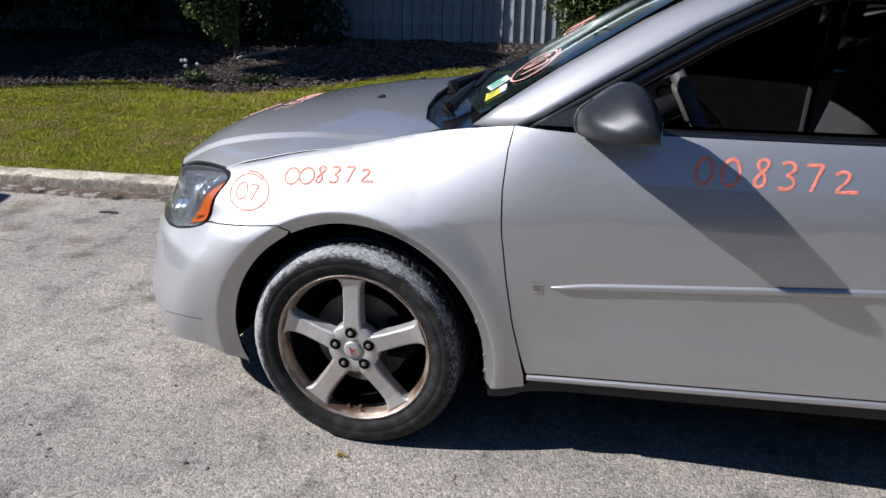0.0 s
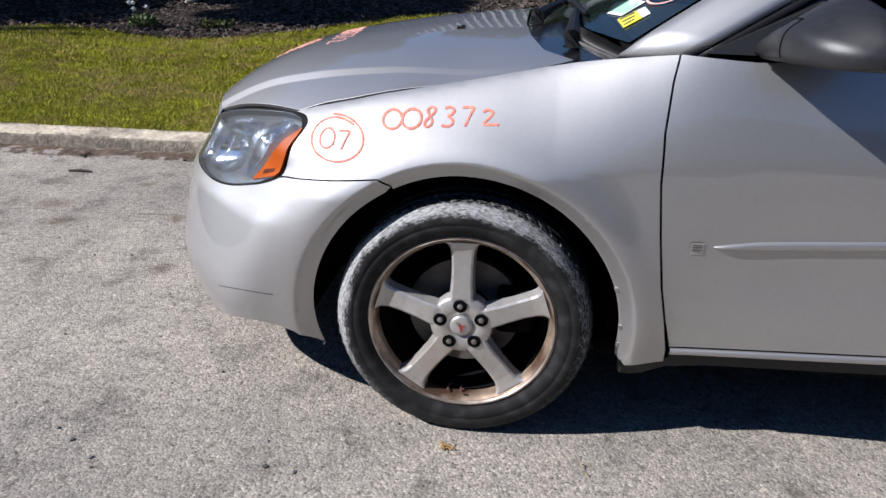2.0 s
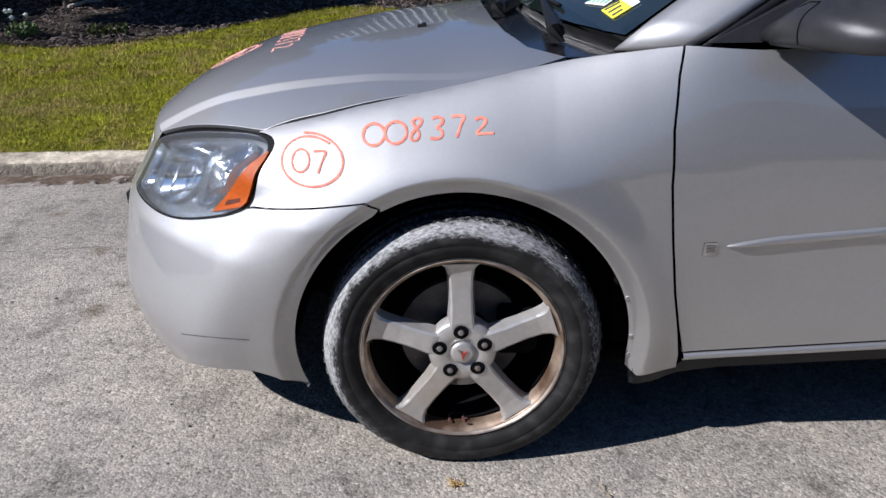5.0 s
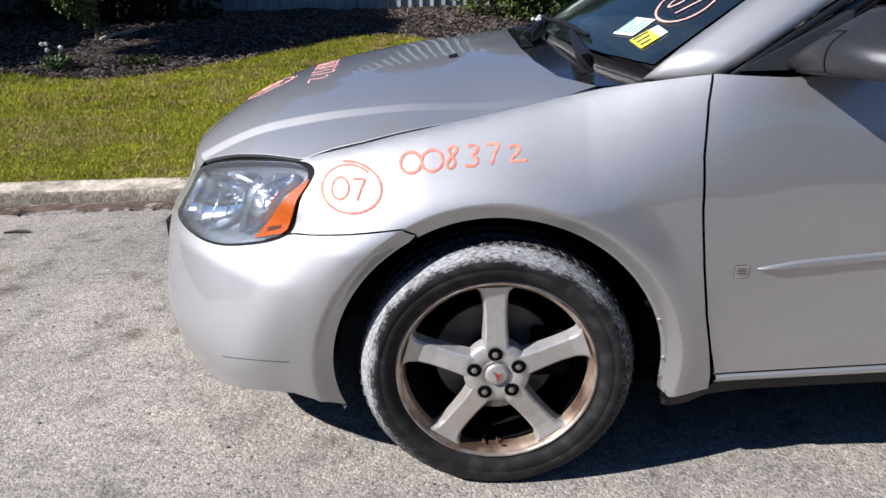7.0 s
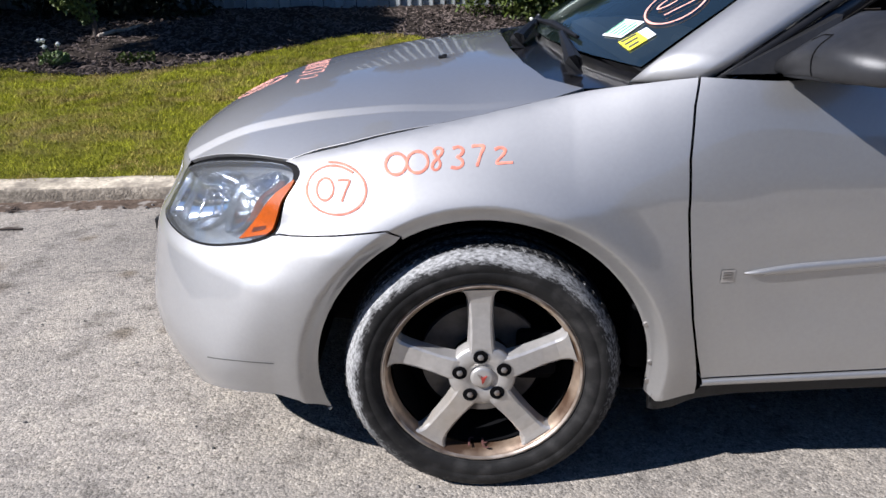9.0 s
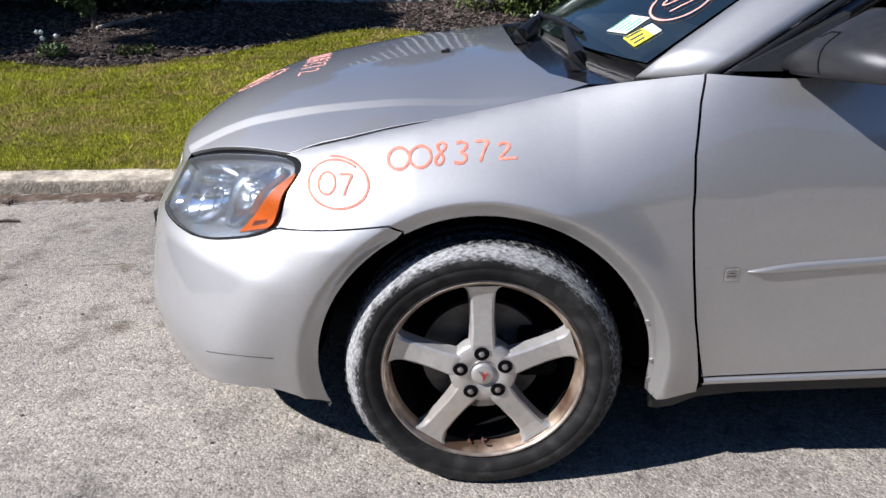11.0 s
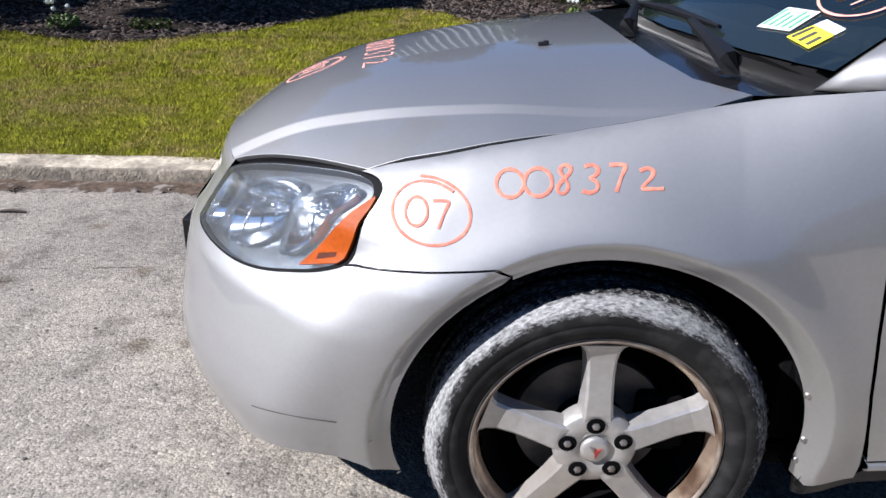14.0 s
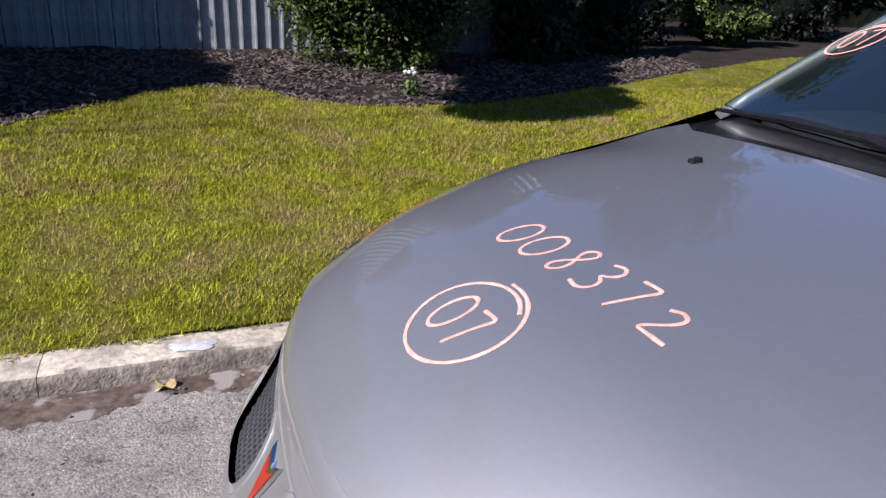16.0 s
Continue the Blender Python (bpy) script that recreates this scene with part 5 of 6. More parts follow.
            return np.stack([x, 0.055 - v * 1.6, z + 0.0045], -1), np.stack([0 * x, 0 * x, 0 * x + 1], -1)
        ribbon(strokes, rim_place, 0.006, DARK_RED_MARK, top, "side_mark")
    return top


def placed(ob, m):
    ob.matrix_parent_inverse = car.matrix_basis.inverted()
    ob.matrix_basis = m
    return ob


def copy_wheel(ob, m):
    other = copy_thing(ob, m)
    other.parent = car
    other.matrix_parent_inverse = car.matrix_basis.inverted()
    return other


front_wheel = placed(wheel(None), pose(0.003, 0.012, WHEEL_Z))
copy_wheel(front_wheel, pose(2.853, 0.012, WHEEL_Z))
copy_wheel(front_wheel, pose(0.003, 2 * MID - 0.012, WHEEL_Z, 0, 0, 180))
copy_wheel(front_wheel, pose(2.853, 2 * MID - 0.012, WHEEL_Z, 0, 0, 180))

# cabin
part("dashboard", joined(box((0.40, 1.44, 0.16), (0.60, MID, 0.93), 0.06), box((0.26, 1.44, 0.30), (0.70, MID, 0.80), 0.05), box((0.14, 0.34, 0.05), (0.62, 0.50, 1.015), 0.02)), PLASTIC, car, "dark grey dashboard")
bm = bmesh.new()
R, rr = 0.185, 0.021
rings = []
for i in range(40):
    a = 2 * math.pi * i / 40
    rings.append([bm.verts.new(((R + rr * math.cos(b)) * math.cos(a), (R + rr * math.cos(b)) * math.sin(a), rr * math.sin(b))) for b in [2 * math.pi * k / 10 for k in range(10)]])
for i in range(40):
    for k in range(10):
        bm.faces.new((rings[i][k], rings[(i + 1) % 40][k], rings[(i + 1) % 40][(k + 1) % 10], rings[i][(k + 1) % 10]))
bm = joined(bm, box((0.34, 0.05, 0.02), (0, 0, -0.01), 0.008), box((0.05, 0.18, 0.02), (0, -0.09, -0.01), 0.008), box((0.13, 0.12, 0.04), (0, 0, -0.01), 0.015))
steer = pose(0.91, 0.50, 1.035, 0, 62, 0) @ pose(0, 0, 0, 0, 0, 90)
bmesh.ops.transform(bm, matrix=steer, verts=bm.verts)
bmesh.ops.recalc_face_normals(bm, faces=bm.faces)
wheel_part = part("steering_wheel", bm, TRIM_GREY, car, "grey steering wheel", smooth=True)
part("steering_column", tube([(0.90, 0.50, 1.03), (0.68, 0.50, 0.92)], [0.035, 0.05], 12), PLASTIC, wheel_part, smooth=True)
for y in (0.50, 1.30):
    seat = part("seat_cushion", box((0.50, 0.50, 0.16), (1.30, y, 0.52), 0.06, seg=3), CLOTH, car, "grey cloth front seat, darkened like the shaded cabin", smooth=True)
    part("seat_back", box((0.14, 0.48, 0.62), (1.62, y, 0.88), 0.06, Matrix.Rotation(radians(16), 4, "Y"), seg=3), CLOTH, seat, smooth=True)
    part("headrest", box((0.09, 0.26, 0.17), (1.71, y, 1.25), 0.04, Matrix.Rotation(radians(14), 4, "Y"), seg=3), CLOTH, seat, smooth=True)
part("rear_bench", joined(box((0.5, 1.3, 0.18), (2.25, MID, 0.52), 0.05), box((0.16, 1.3, 0.6), (2.55, MID, 0.85), 0.05, Matrix.Rotation(radians(20), 4, "Y"))), CLOTH, car, "grey cloth rear bench, darkened like the shaded cabin")
for sgn in (-1, 1):
    if sgn > 0:
        strip("front_side_window", [(0.62, MID + 0.80, 1.02), (1.1, MID + 0.80, 1.02), (1.52, MID + 0.80, 1.02)], [(0.80, MID + 0.72, 1.20), (1.1, MID + 0.66, 1.35), (1.50, MID + 0.64, 1.38)], DARKGLASS, car, 0.004, 0.01, "dark tinted side window")
    # Near-black lining and strap keep the cabin looking shaded.
    part("door_card", box((1.02, 0.05, 0.66), (1.04, MID + sgn * 0.78, 0.68), 0.02), VOID, car, "door lining, near-black like the shaded cabin")
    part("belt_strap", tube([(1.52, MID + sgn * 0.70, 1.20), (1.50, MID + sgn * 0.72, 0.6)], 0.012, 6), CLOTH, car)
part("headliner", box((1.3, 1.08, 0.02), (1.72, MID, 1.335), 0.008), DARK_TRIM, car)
part("console", box((0.7, 0.2, 0.24), (1.1, MID, 0.5), 0.04), PLASTIC, car)

# deep crack in the bumper's flank, screws on the wheel arch edge
for pts in ([(-0.672, 0.333), (-0.62, 0.350), (-0.574, 0.359), (-0.53, 0.362), (-0.487, 0.363)],):
    a = [(float(along(x, z)), z) for x, z in pts]
    def crack_place(u, v):
        return skin(u, v), skin_normal(u, v)
    ribbon([a], crack_place, 0.0028, DARKINK, bumper, "bumper_crack", "thin dark crack")
for t in (4, 20, -4):
    x, z = 0.003 + 0.398 * math.cos(radians(t)), WHEEL_Z + 0.398 * math.sin(radians(t))
    p = skin(np.array([x]), np.array([z]))[0]
    part("arch_clip", lathe([(0.0004, -0.004), (0.006, -0.003), (0.008, 0.002)], 12, tuple(p)), STEEL, car)


# ---- ground, kerb, lawn ----
ASPHALT = asphalt()
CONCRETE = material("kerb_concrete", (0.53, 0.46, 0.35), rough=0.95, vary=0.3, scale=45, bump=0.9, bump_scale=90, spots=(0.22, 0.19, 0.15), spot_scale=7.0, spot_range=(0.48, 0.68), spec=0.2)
# Aggregate set darker than the top: the face's dimmer light is in the colour.
KERBFACE = material("kerb_face_shaded_aggregate", (0.30, 0.262, 0.208), rough=1.0, vary=0.38, scale=38, bump=1.0, distance=0.006, bump_scale=80, spots=(0.15, 0.13, 0.105), spot_scale=9.0, spot_range=(0.45, 0.7), spec=0.1)
DIRT = material("gutter_dirt", (0.12, 0.088, 0.066), rough=1.0, vary=0.4, scale=35, bump=0.6, bump_scale=120, spec=0.1, spots=(0.30, 0.27, 0.235), spot_scale=9.0, spot_range=(0.53, 0.60))
SOIL = material("dark_soil", (0.032, 0.025, 0.020), rough=1.0, vary=0.4, scale=20, bump=0.6, bump_scale=60, spec=0.1)
TURF = material("turf", (0.115, 0.117, 0.010), rough=1.0, vary=0.4, scale=14, bump=0.6, bump_scale=60, spots=(0.16, 0.13, 0.05), spot_scale=2.0, spot_range=(0.5, 0.75), spec=0.1)
BLADE = material("grass_blade", (0.272, 0.272, 0.012), rough=0.7, island=0.58, vary=0.3, scale=7.0, spots=(0.32, 0.235, 0.075), spot_scale=4.0, spot_range=(0.44, 0.68), spec=0.2)
BARK = material("bark_mulch", (0.105, 0.082, 0.070), rough=1.0, island=0.6, vary=0.2, spec=0.1)


def kerb_y(x):
    return 2.36 + 0.055 * (x + 1.2)


def lawn_z(x, y):
    return 0.10 + 0.084 * (np.minimum(y, 9.0) - 2.5)


def bed_edge(x):
    return BED(x)


BED = spline((-30, 3.6), (-8, 3.9), (-5.5, 4.55), (-5.1, 4.88), (-4.65, 5.16), (-4.2, 5.18), (-3.9, 5.08), (-3.5, 4.95), (-3.0, 4.92), (-2.6, 5.14), (-2.2, 5.44), (-1.8, 5.92), (-1.34, 6.42), (-0.8, 6.58), (-0.5, 6.50), (-0.2, 6.14), (0.2, 5.96), (0.7, 5.92), (1.2, 5.95), (2.0, 6.15), (3.2, 6.8), (6.0, 8.2), (12, 9.5), (30, 10))


def grid_sheet(name, xs, ys, zfun, mat):
    gx, gy = np.meshgrid(xs, ys)
    z = zfun(gx, gy)
    n, m = len(xs), len(ys)
    verts = np.stack([gx, gy, z], -1).reshape(-1, 3)
    faces = [(j * n + i, j * n + i + 1, (j + 1) * n + i + 1, (j + 1) * n + i) for j in range(m - 1) for i in range(n - 1)]
    return mesh_object(name, verts, faces, mat)


far = np.array([-400, -100, -40, -20, -12])
ground = grid_sheet("ground", np.array([-600.0, -50, 50, 600]), np.array([-600.0, -50, 50, 600]), lambda x, y: 0 * x - 0.06, SOIL)
tagged(ground, "dark earth under the road and lawn", "ground", kind="structure")
# The unseen side ends early at y -3, to darken the doors' reflections.
road = grid_sheet("road", np.concatenate([far, np.linspace(-10, 6, 33), -far[::-1]]), np.concatenate([np.linspace(-3.0, 2.0, 11), [2.75]]), lambda x, y: 0.004 * np.sin(x * 1.3) * np.cos(y * 1.7) * (np.abs(x) < 9) * (y < 1.5) * 0.3, ASPHALT)
tagged(road, "sunlit worn grey asphalt with oil stains", "road", kind="structure")

lawn_y = np.concatenate([[0.0, 0.01], np.linspace(0.03, 1, 30)])
xs = np.concatenate([np.linspace(-40, -9, 12), np.linspace(-8.5, 8, 100), np.linspace(9, 40, 12)])
rows = []
for k in lawn_y:
    y0 = kerb_y(xs) + 0.15
    rows.append(y0 + (bed_edge(xs) - y0) * k)
verts = [(x, y, float(lawn_z(x, y)) + 0.012 * math.sin(x * 2.1) * math.sin(y * 1.7)) for row in rows for x, y in zip(xs, row)]
n = len(xs)
faces = [(j * n + i, j * n + i + 1, (j + 1) * n + i + 1, (j + 1) * n + i) for j in range(len(rows) - 1) for i in range(n - 1)]
lawn = tagged(mesh_object("lawn", verts, faces, TURF), "sunny yellow-green lawn behind the kerb", "lawn", kind="structure")
rows = []
for k in np.linspace(0, 1, 14):
    rows.append(bed_edge(xs) - 0.02 + (26 - bed_edge(xs)) * k**2)
verts = [(x, y, float(lawn_z(x, y)) - 0.012 + 0.03 * math.sin(x * 3.1 + y) * math.sin(y * 2.3) * min(1, (y - float(bed_edge(x))) * 2)) for row in rows for x, y in zip(xs, row)]
faces = [(j * n + i, j * n + i + 1, (j + 1) * n + i + 1, (j + 1) * n + i) for j in range(len(rows) - 1) for i in range(n - 1)]
bed = tagged(mesh_object("planting_bed", verts, faces, SOIL), "dark mulched planting bed before the fence", "planting bed", kind="structure")


def scatter_mesh(name, pts, make, mat, label, category):
    """One mesh of many small pieces; make gives the corners and faces of one piece."""
    verts, faces = [], []
    for p in pts:
        v, f = make(p)
        base = len(verts)
        verts += v
        faces += [tuple(i + base for i in t) for t in f]
    return tagged(mesh_object(name, verts, faces, mat, smooth=False), label, category, kind="stuff")


rng = np.random.default_rng(4)


def blades(count, x0, x1, y0, y1, tall):
    x = rng.uniform(x0, x1, count * 2)
    y = rng.uniform(y0, y1, count * 2)
    keep = (y > kerb_y(x) + 0.125 + 0.018 * np.sin(x * 9) * np.sin(x * 23 + 1)) & (y < bed_edge(x) + 0.03)
    x, y = x[keep][:count], y[keep][:count]
    m = len(x)
    z = lawn_z(x, y) + 0.012 * np.sin(x * 2.1) * np.sin(y * 1.7) - 0.004
    turn, lean, hgt = rng.uniform(0, 6.28, m), rng.uniform(0.2, 1.5, m), tall * rng.uniform(0.5, 1.3, m)
    w = rng.uniform(0.0018, 0.0040, m) * (tall / 0.030)
    dx, dy = np.cos(turn), np.sin(turn)
    v = np.empty((m, 3, 3))
    v[:, 0] = np.stack([x - dy * w, y + dx * w, z], -1)
    v[:, 1] = np.stack([x + dy * w, y - dx * w, z], -1)
    v[:, 2] = np.stack([x + dx * lean * hgt, y + dy * lean * hgt, z + hgt], -1)
    return v


allv = np.concatenate([blades(150000, -6.5, 0.2, 2.4, 4.3, 0.022), blades(110000, -7.5, 4.5, 3.9, 6.6, 0.028), blades(40000, -12, 12, 2.4, 9.5, 0.028)]).reshape(-1, 3)
me = bpy.data.meshes.new("grass")
me.vertices.add(len(allv))
me.vertices.foreach_set("co", allv.ravel())
me.loops.add(len(allv))
me.loops.foreach_set("vertex_index", np.arange(len(allv)))
me.polygons.add(len(allv) // 3)
me.polygons.foreach_set("loop_start", np.arange(0, len(allv), 3))
me.update(calc_edges=True)
me.materials.append(BLADE)
tagged(new("grass", me), "short yellow-green grass blades of the lawn", "grass", kind="stuff")


def chip(p):
    x, y = p
    z = float(lawn_z(x, y)) + 0.004
    a, b = rng.uniform(0.012, 0.04), rng.uniform(0.006, 0.014)
    m = Euler((rng.uniform(-0.5, 0.5), rng.uniform(-0.5, 0.5), rng.uniform(0, 6.28))).to_matrix()
    h = rng.uniform(0.004, 0.01)
    c = [m @ Vector(q) + Vector((x, y, z)) for q in ((-a, -b, 0), (a, -b, 0), (a, b, 0), (-a, b, 0), (-a * 0.8, -b * 0.7, h), (a * 0.8, -b * 0.7, h), (a * 0.8, b * 0.7, h), (-a * 0.8, b * 0.7, h))]
    return c, [(4, 5, 6, 7), (0, 1, 5, 4), (1, 2, 6, 5), (2, 3, 7, 6), (3, 0, 4, 7)]


pts = []
while len(pts) < 9000:
    x, y = rng.uniform(-6, 5), rng.uniform(4.8, 8.6)
    if y > float(bed_edge(x)) - 0.02:
        pts.append((x, y))
scatter_mesh("mulch", pts, chip, BARK, "brown bark mulch chips on the bed", "mulch")

# kerb stones
def kerb_stone(x0, x1):
    """One length of kerb with a rounded, worn top edge."""
    prof = [(0.0, -0.05), (0.003, 0.02), (0.006, 0.045), (0.008, 0.066), (0.014, 0.079), (0.026, 0.086), (0.05, 0.090), (0.09, 0.094), (0.145, 0.098), (0.165, 0.099), (0.165, -0.05)]
    bm, rings = bmesh.new(), []
    steps = int((x1 - x0) * 40)
    for i in range(steps + 1):
        x = x0 + (x1 - x0) * i / steps
        end = 0.003 if i in (0, steps) else 0.0
        rings.append([bm.verts.new((x, kerb_y(x) + y + 0.006 * noise.noise((x * 3, z * 9, 1)) + 0.004 * noise.noise((x * 23, z * 40, 2)), z - end + 0.005 * noise.noise((x * 4, y * 12, 5)) + 0.003 * noise.noise((x * 31, y * 40, 7)))) for y, z in prof])
    for a, b in zip(rings, rings[1:]):
        for k in range(len(prof) - 1):
            bm.faces.new((a[k], a[k + 1], b[k + 1], b[k]))
    bm.faces.new([bm.verts.new(v.co) for v in rings[0][::-1]])
    bm.faces.new([bm.verts.new(v.co) for v in rings[-1]])
    bmesh.ops.recalc_face_normals(bm, faces=bm.faces)
    return bm


kerb = None
edges = [-16, -12.9, -9.7, -6.45, -3.22, -1.515, 1.7, 4.9, 8.1, 11.3, 14.5]
for x0, x1 in zip(edges, edges[1:]):
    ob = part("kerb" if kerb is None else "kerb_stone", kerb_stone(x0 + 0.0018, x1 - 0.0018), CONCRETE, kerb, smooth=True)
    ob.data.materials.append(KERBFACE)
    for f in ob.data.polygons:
        # Upright sides take the darker colour, as if less lit.
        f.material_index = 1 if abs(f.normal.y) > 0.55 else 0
    if kerb is None:
        kerb = tagged(ob, "weathered concrete kerb between road and lawn", "kerb", kind="structure")

# pale mortar patch smeared over the kerb's edge
bm = bmesh.new()
rows = []
for ring, lift in ((1.0, -0.002), (0.8, 0.0025), (0.4, 0.0045)):
    row = []
    for i in range(28):
        t = 2 * math.pi * i / 28
        k = ring * (0.8 + 0.45 * noise.noise((math.cos(t) * 1.7, math.sin(t) * 1.7, 3)))
        x, y = -1.045 + 0.105 * k * math.cos(t), 0.042 * k * math.sin(t) + 0.072
        row.append(bm.verts.new((x, kerb_y(x) + y, 0.0955 + lift - max(0.0, 0.05 - y) ** 2 * 6 + 0.004 * noise.noise((x * 30, y * 30, 0)))))
    rows.append(row)
for a, b in zip(rows, rows[1:]):
    for i in range(28):
        bm.faces.new((a[i], a[(i + 1) % 28], b[(i + 1) % 28], b[i]))
bm.faces.new(rows[-1])
bmesh.ops.recalc_face_normals(bm, faces=bm.faces)
part("mortar_patch", bm, material("pale_mortar", (0.54, 0.52, 0.49), rough=0.9, vary=0.2, scale=60, bump=0.5, bump_scale=120, spots=(0.42, 0.42, 0.44), spot_scale=25, spot_range=(0.5, 0.7)), kerb, "pale smeared mortar patch", smooth=True)

# gutter dirt along the kerb
gutter_v, gutter_f = [], []
gx = np.linspace(-9, 4, 900)
for i, x in enumerate(gx):
    wide = 0.13 + 0.06 * noise.noise((x * 2.3, 0, 0)) + 0.05 * noise.noise((x * 7, 3, 0)) + 0.03 * noise.noise((x * 31, 5, 0))
    ky = kerb_y(x)
    gutter_v += [(x, ky + 0.02, 0.012), (x, ky - wide * 0.5, 0.009), (x, ky - wide, 0.0018)]
    if i:
        b = 3 * i
        gutter_f += [(b - 3, b, b + 1, b - 2), (b - 2, b + 1, b + 2, b - 1)]
tagged(mesh_object("gutter_dirt", gutter_v, gutter_f, DIRT), "brown dirt strip in the gutter", "dirt", kind="structure")

# ---- fence, hedges, trees ----
FENCE_PAINT = material("weathered_grey_boards", (0.29, 0.31, 0.31), rough=0.85, vary=0.15, scale=12, spots=(0.24, 0.255, 0.255), spot_scale=3.0, spot_range=(0.5, 0.75), random=0.12, bump=0.2, bump_scale=80)
# Nearly black leaf: the shade under the trees is put into its colour.
LEAF_DARK = material("shade_dark_leaf", (0.013, 0.020, 0.008), rough=0.55, island=0.5, spec=0.3)
# Brighter leaf for one shrub, with sunlight put into its colour.
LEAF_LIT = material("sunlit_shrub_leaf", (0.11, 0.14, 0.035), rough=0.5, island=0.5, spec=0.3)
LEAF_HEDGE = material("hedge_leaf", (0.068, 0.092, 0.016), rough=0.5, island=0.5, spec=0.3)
LEAF_FAR = material("far_foliage", (0.022, 0.028, 0.013), rough=0.9, vary=0.6, scale=2.0, bump=0.5, bump_scale=4, spec=0.1)
# Near-black for a solid added inside crowns, standing in for their inner shade.
CROWN_CORE = material("dark_crown_core", (0.005, 0.006, 0.004), rough=1.0, vary=0.5, scale=9, spec=0.05)
TRUNK = material("trunk_bark", (0.07, 0.055, 0.045), rough=0.95, vary=0.3, scale=20, bump=0.8, bump_scale=30)

FENCE_Y = 8.75
fence = tagged(new("fence"), "weathered grey fence of overlapping upright boards", "fence")
fence.matrix_basis = pose(0, FENCE_Y, 0.5)
rail = part("rail", joined(box((14.2, 0.05, 0.09), (-3.95, FENCE_Y + 0.05, 0.85), 0.006), box((14.2, 0.05, 0.09), (-3.95, FENCE_Y + 0.05, 2.1), 0.006)), FENCE_PAINT, fence)
def plain(name, size):
    bm = box(size, (0, 0, 0), 0.003, seg=1)
    me = bpy.data.meshes.new(name)
    bm.to_mesh(me)
    bm.free()
    me.materials.append(FENCE_PAINT)
    return me


board_me, batten_me = plain("board", (0.122, 0.018, 2.1)), plain("batten", (0.026, 0.040, 2.1))
for k in range(95):
    x = -10.9 + 0.148 * k
    for name, me, dx, dy in (("board", board_me, 0.0, 0.014), ("batten", batten_me, 0.074, -0.012)):
        ob = new(name, me)
        ob.parent = fence
        ob.location = (x + dx, dy, 1.12 + 0.01 * math.sin(k * 2.3 + dx))
        ob.rotation_euler = (0, radians(0.3 * math.sin(k * 1.9 + dx)), 0)
back_board = part("fence_backing", box((14.2, 0.01, 2.0), (-3.95, FENCE_Y + 0.032, 1.6), 0.0), VOID, fence)


def leaf_cloud(name, clumps, count, size, mat, parent, label=""):
    """Leaves as small bent pairs of triangles, scattered through clumps (centre and radii)."""
    clumps = np.array(clumps)
    share = clumps[:, 3] * clumps[:, 4] + clumps[:, 4] * clumps[:, 5] + clumps[:, 3] * clumps[:, 5]
    pick = rng.choice(len(clumps), count, p=share / share.sum())
    d = rng.normal(size=(count, 3))
    d /= np.linalg.norm(d, axis=1, keepdims=True)
    d *= rng.uniform(0.62, 1.06, (count, 1))
    c = clumps[pick, :3] + d * clumps[pick, 3:]
    s = size * rng.uniform(0.6, 1.4, (count, 1))
    u = rng.normal(size=(count, 3))
    u /= np.linalg.norm(u, axis=1, keepdims=True)
    w = np.cross(u, rng.normal(size=(count, 3)))
    w /= np.linalg.norm(w, axis=1, keepdims=True) + 1e-9
    n = np.cross(u, w)
    v = np.empty((count, 4, 3))
    v[:, 0], v[:, 2] = c - u * s, c + u * s
    v[:, 1], v[:, 3] = c - w * s * 0.45 + n * s * 0.12, c + w * s * 0.45 + n * s * 0.12
    base = np.arange(count)[:, None] * 4
    tri = np.concatenate([base + [[0, 1, 2]], base + [[0, 2, 3]]], 1).reshape(-1)
    me = bpy.data.meshes.new(name)
    me.vertices.add(count * 4)
    me.vertices.foreach_set("co", v.ravel())
    me.loops.add(count * 6)
    me.loops.foreach_set("vertex_index", tri)
    me.polygons.add(count * 2)
    me.polygons.foreach_set("loop_start", np.arange(0, count * 6, 3))
    me.update(calc_edges=True)
    me.materials.append(mat)
    return under(new(name, me), parent, label)


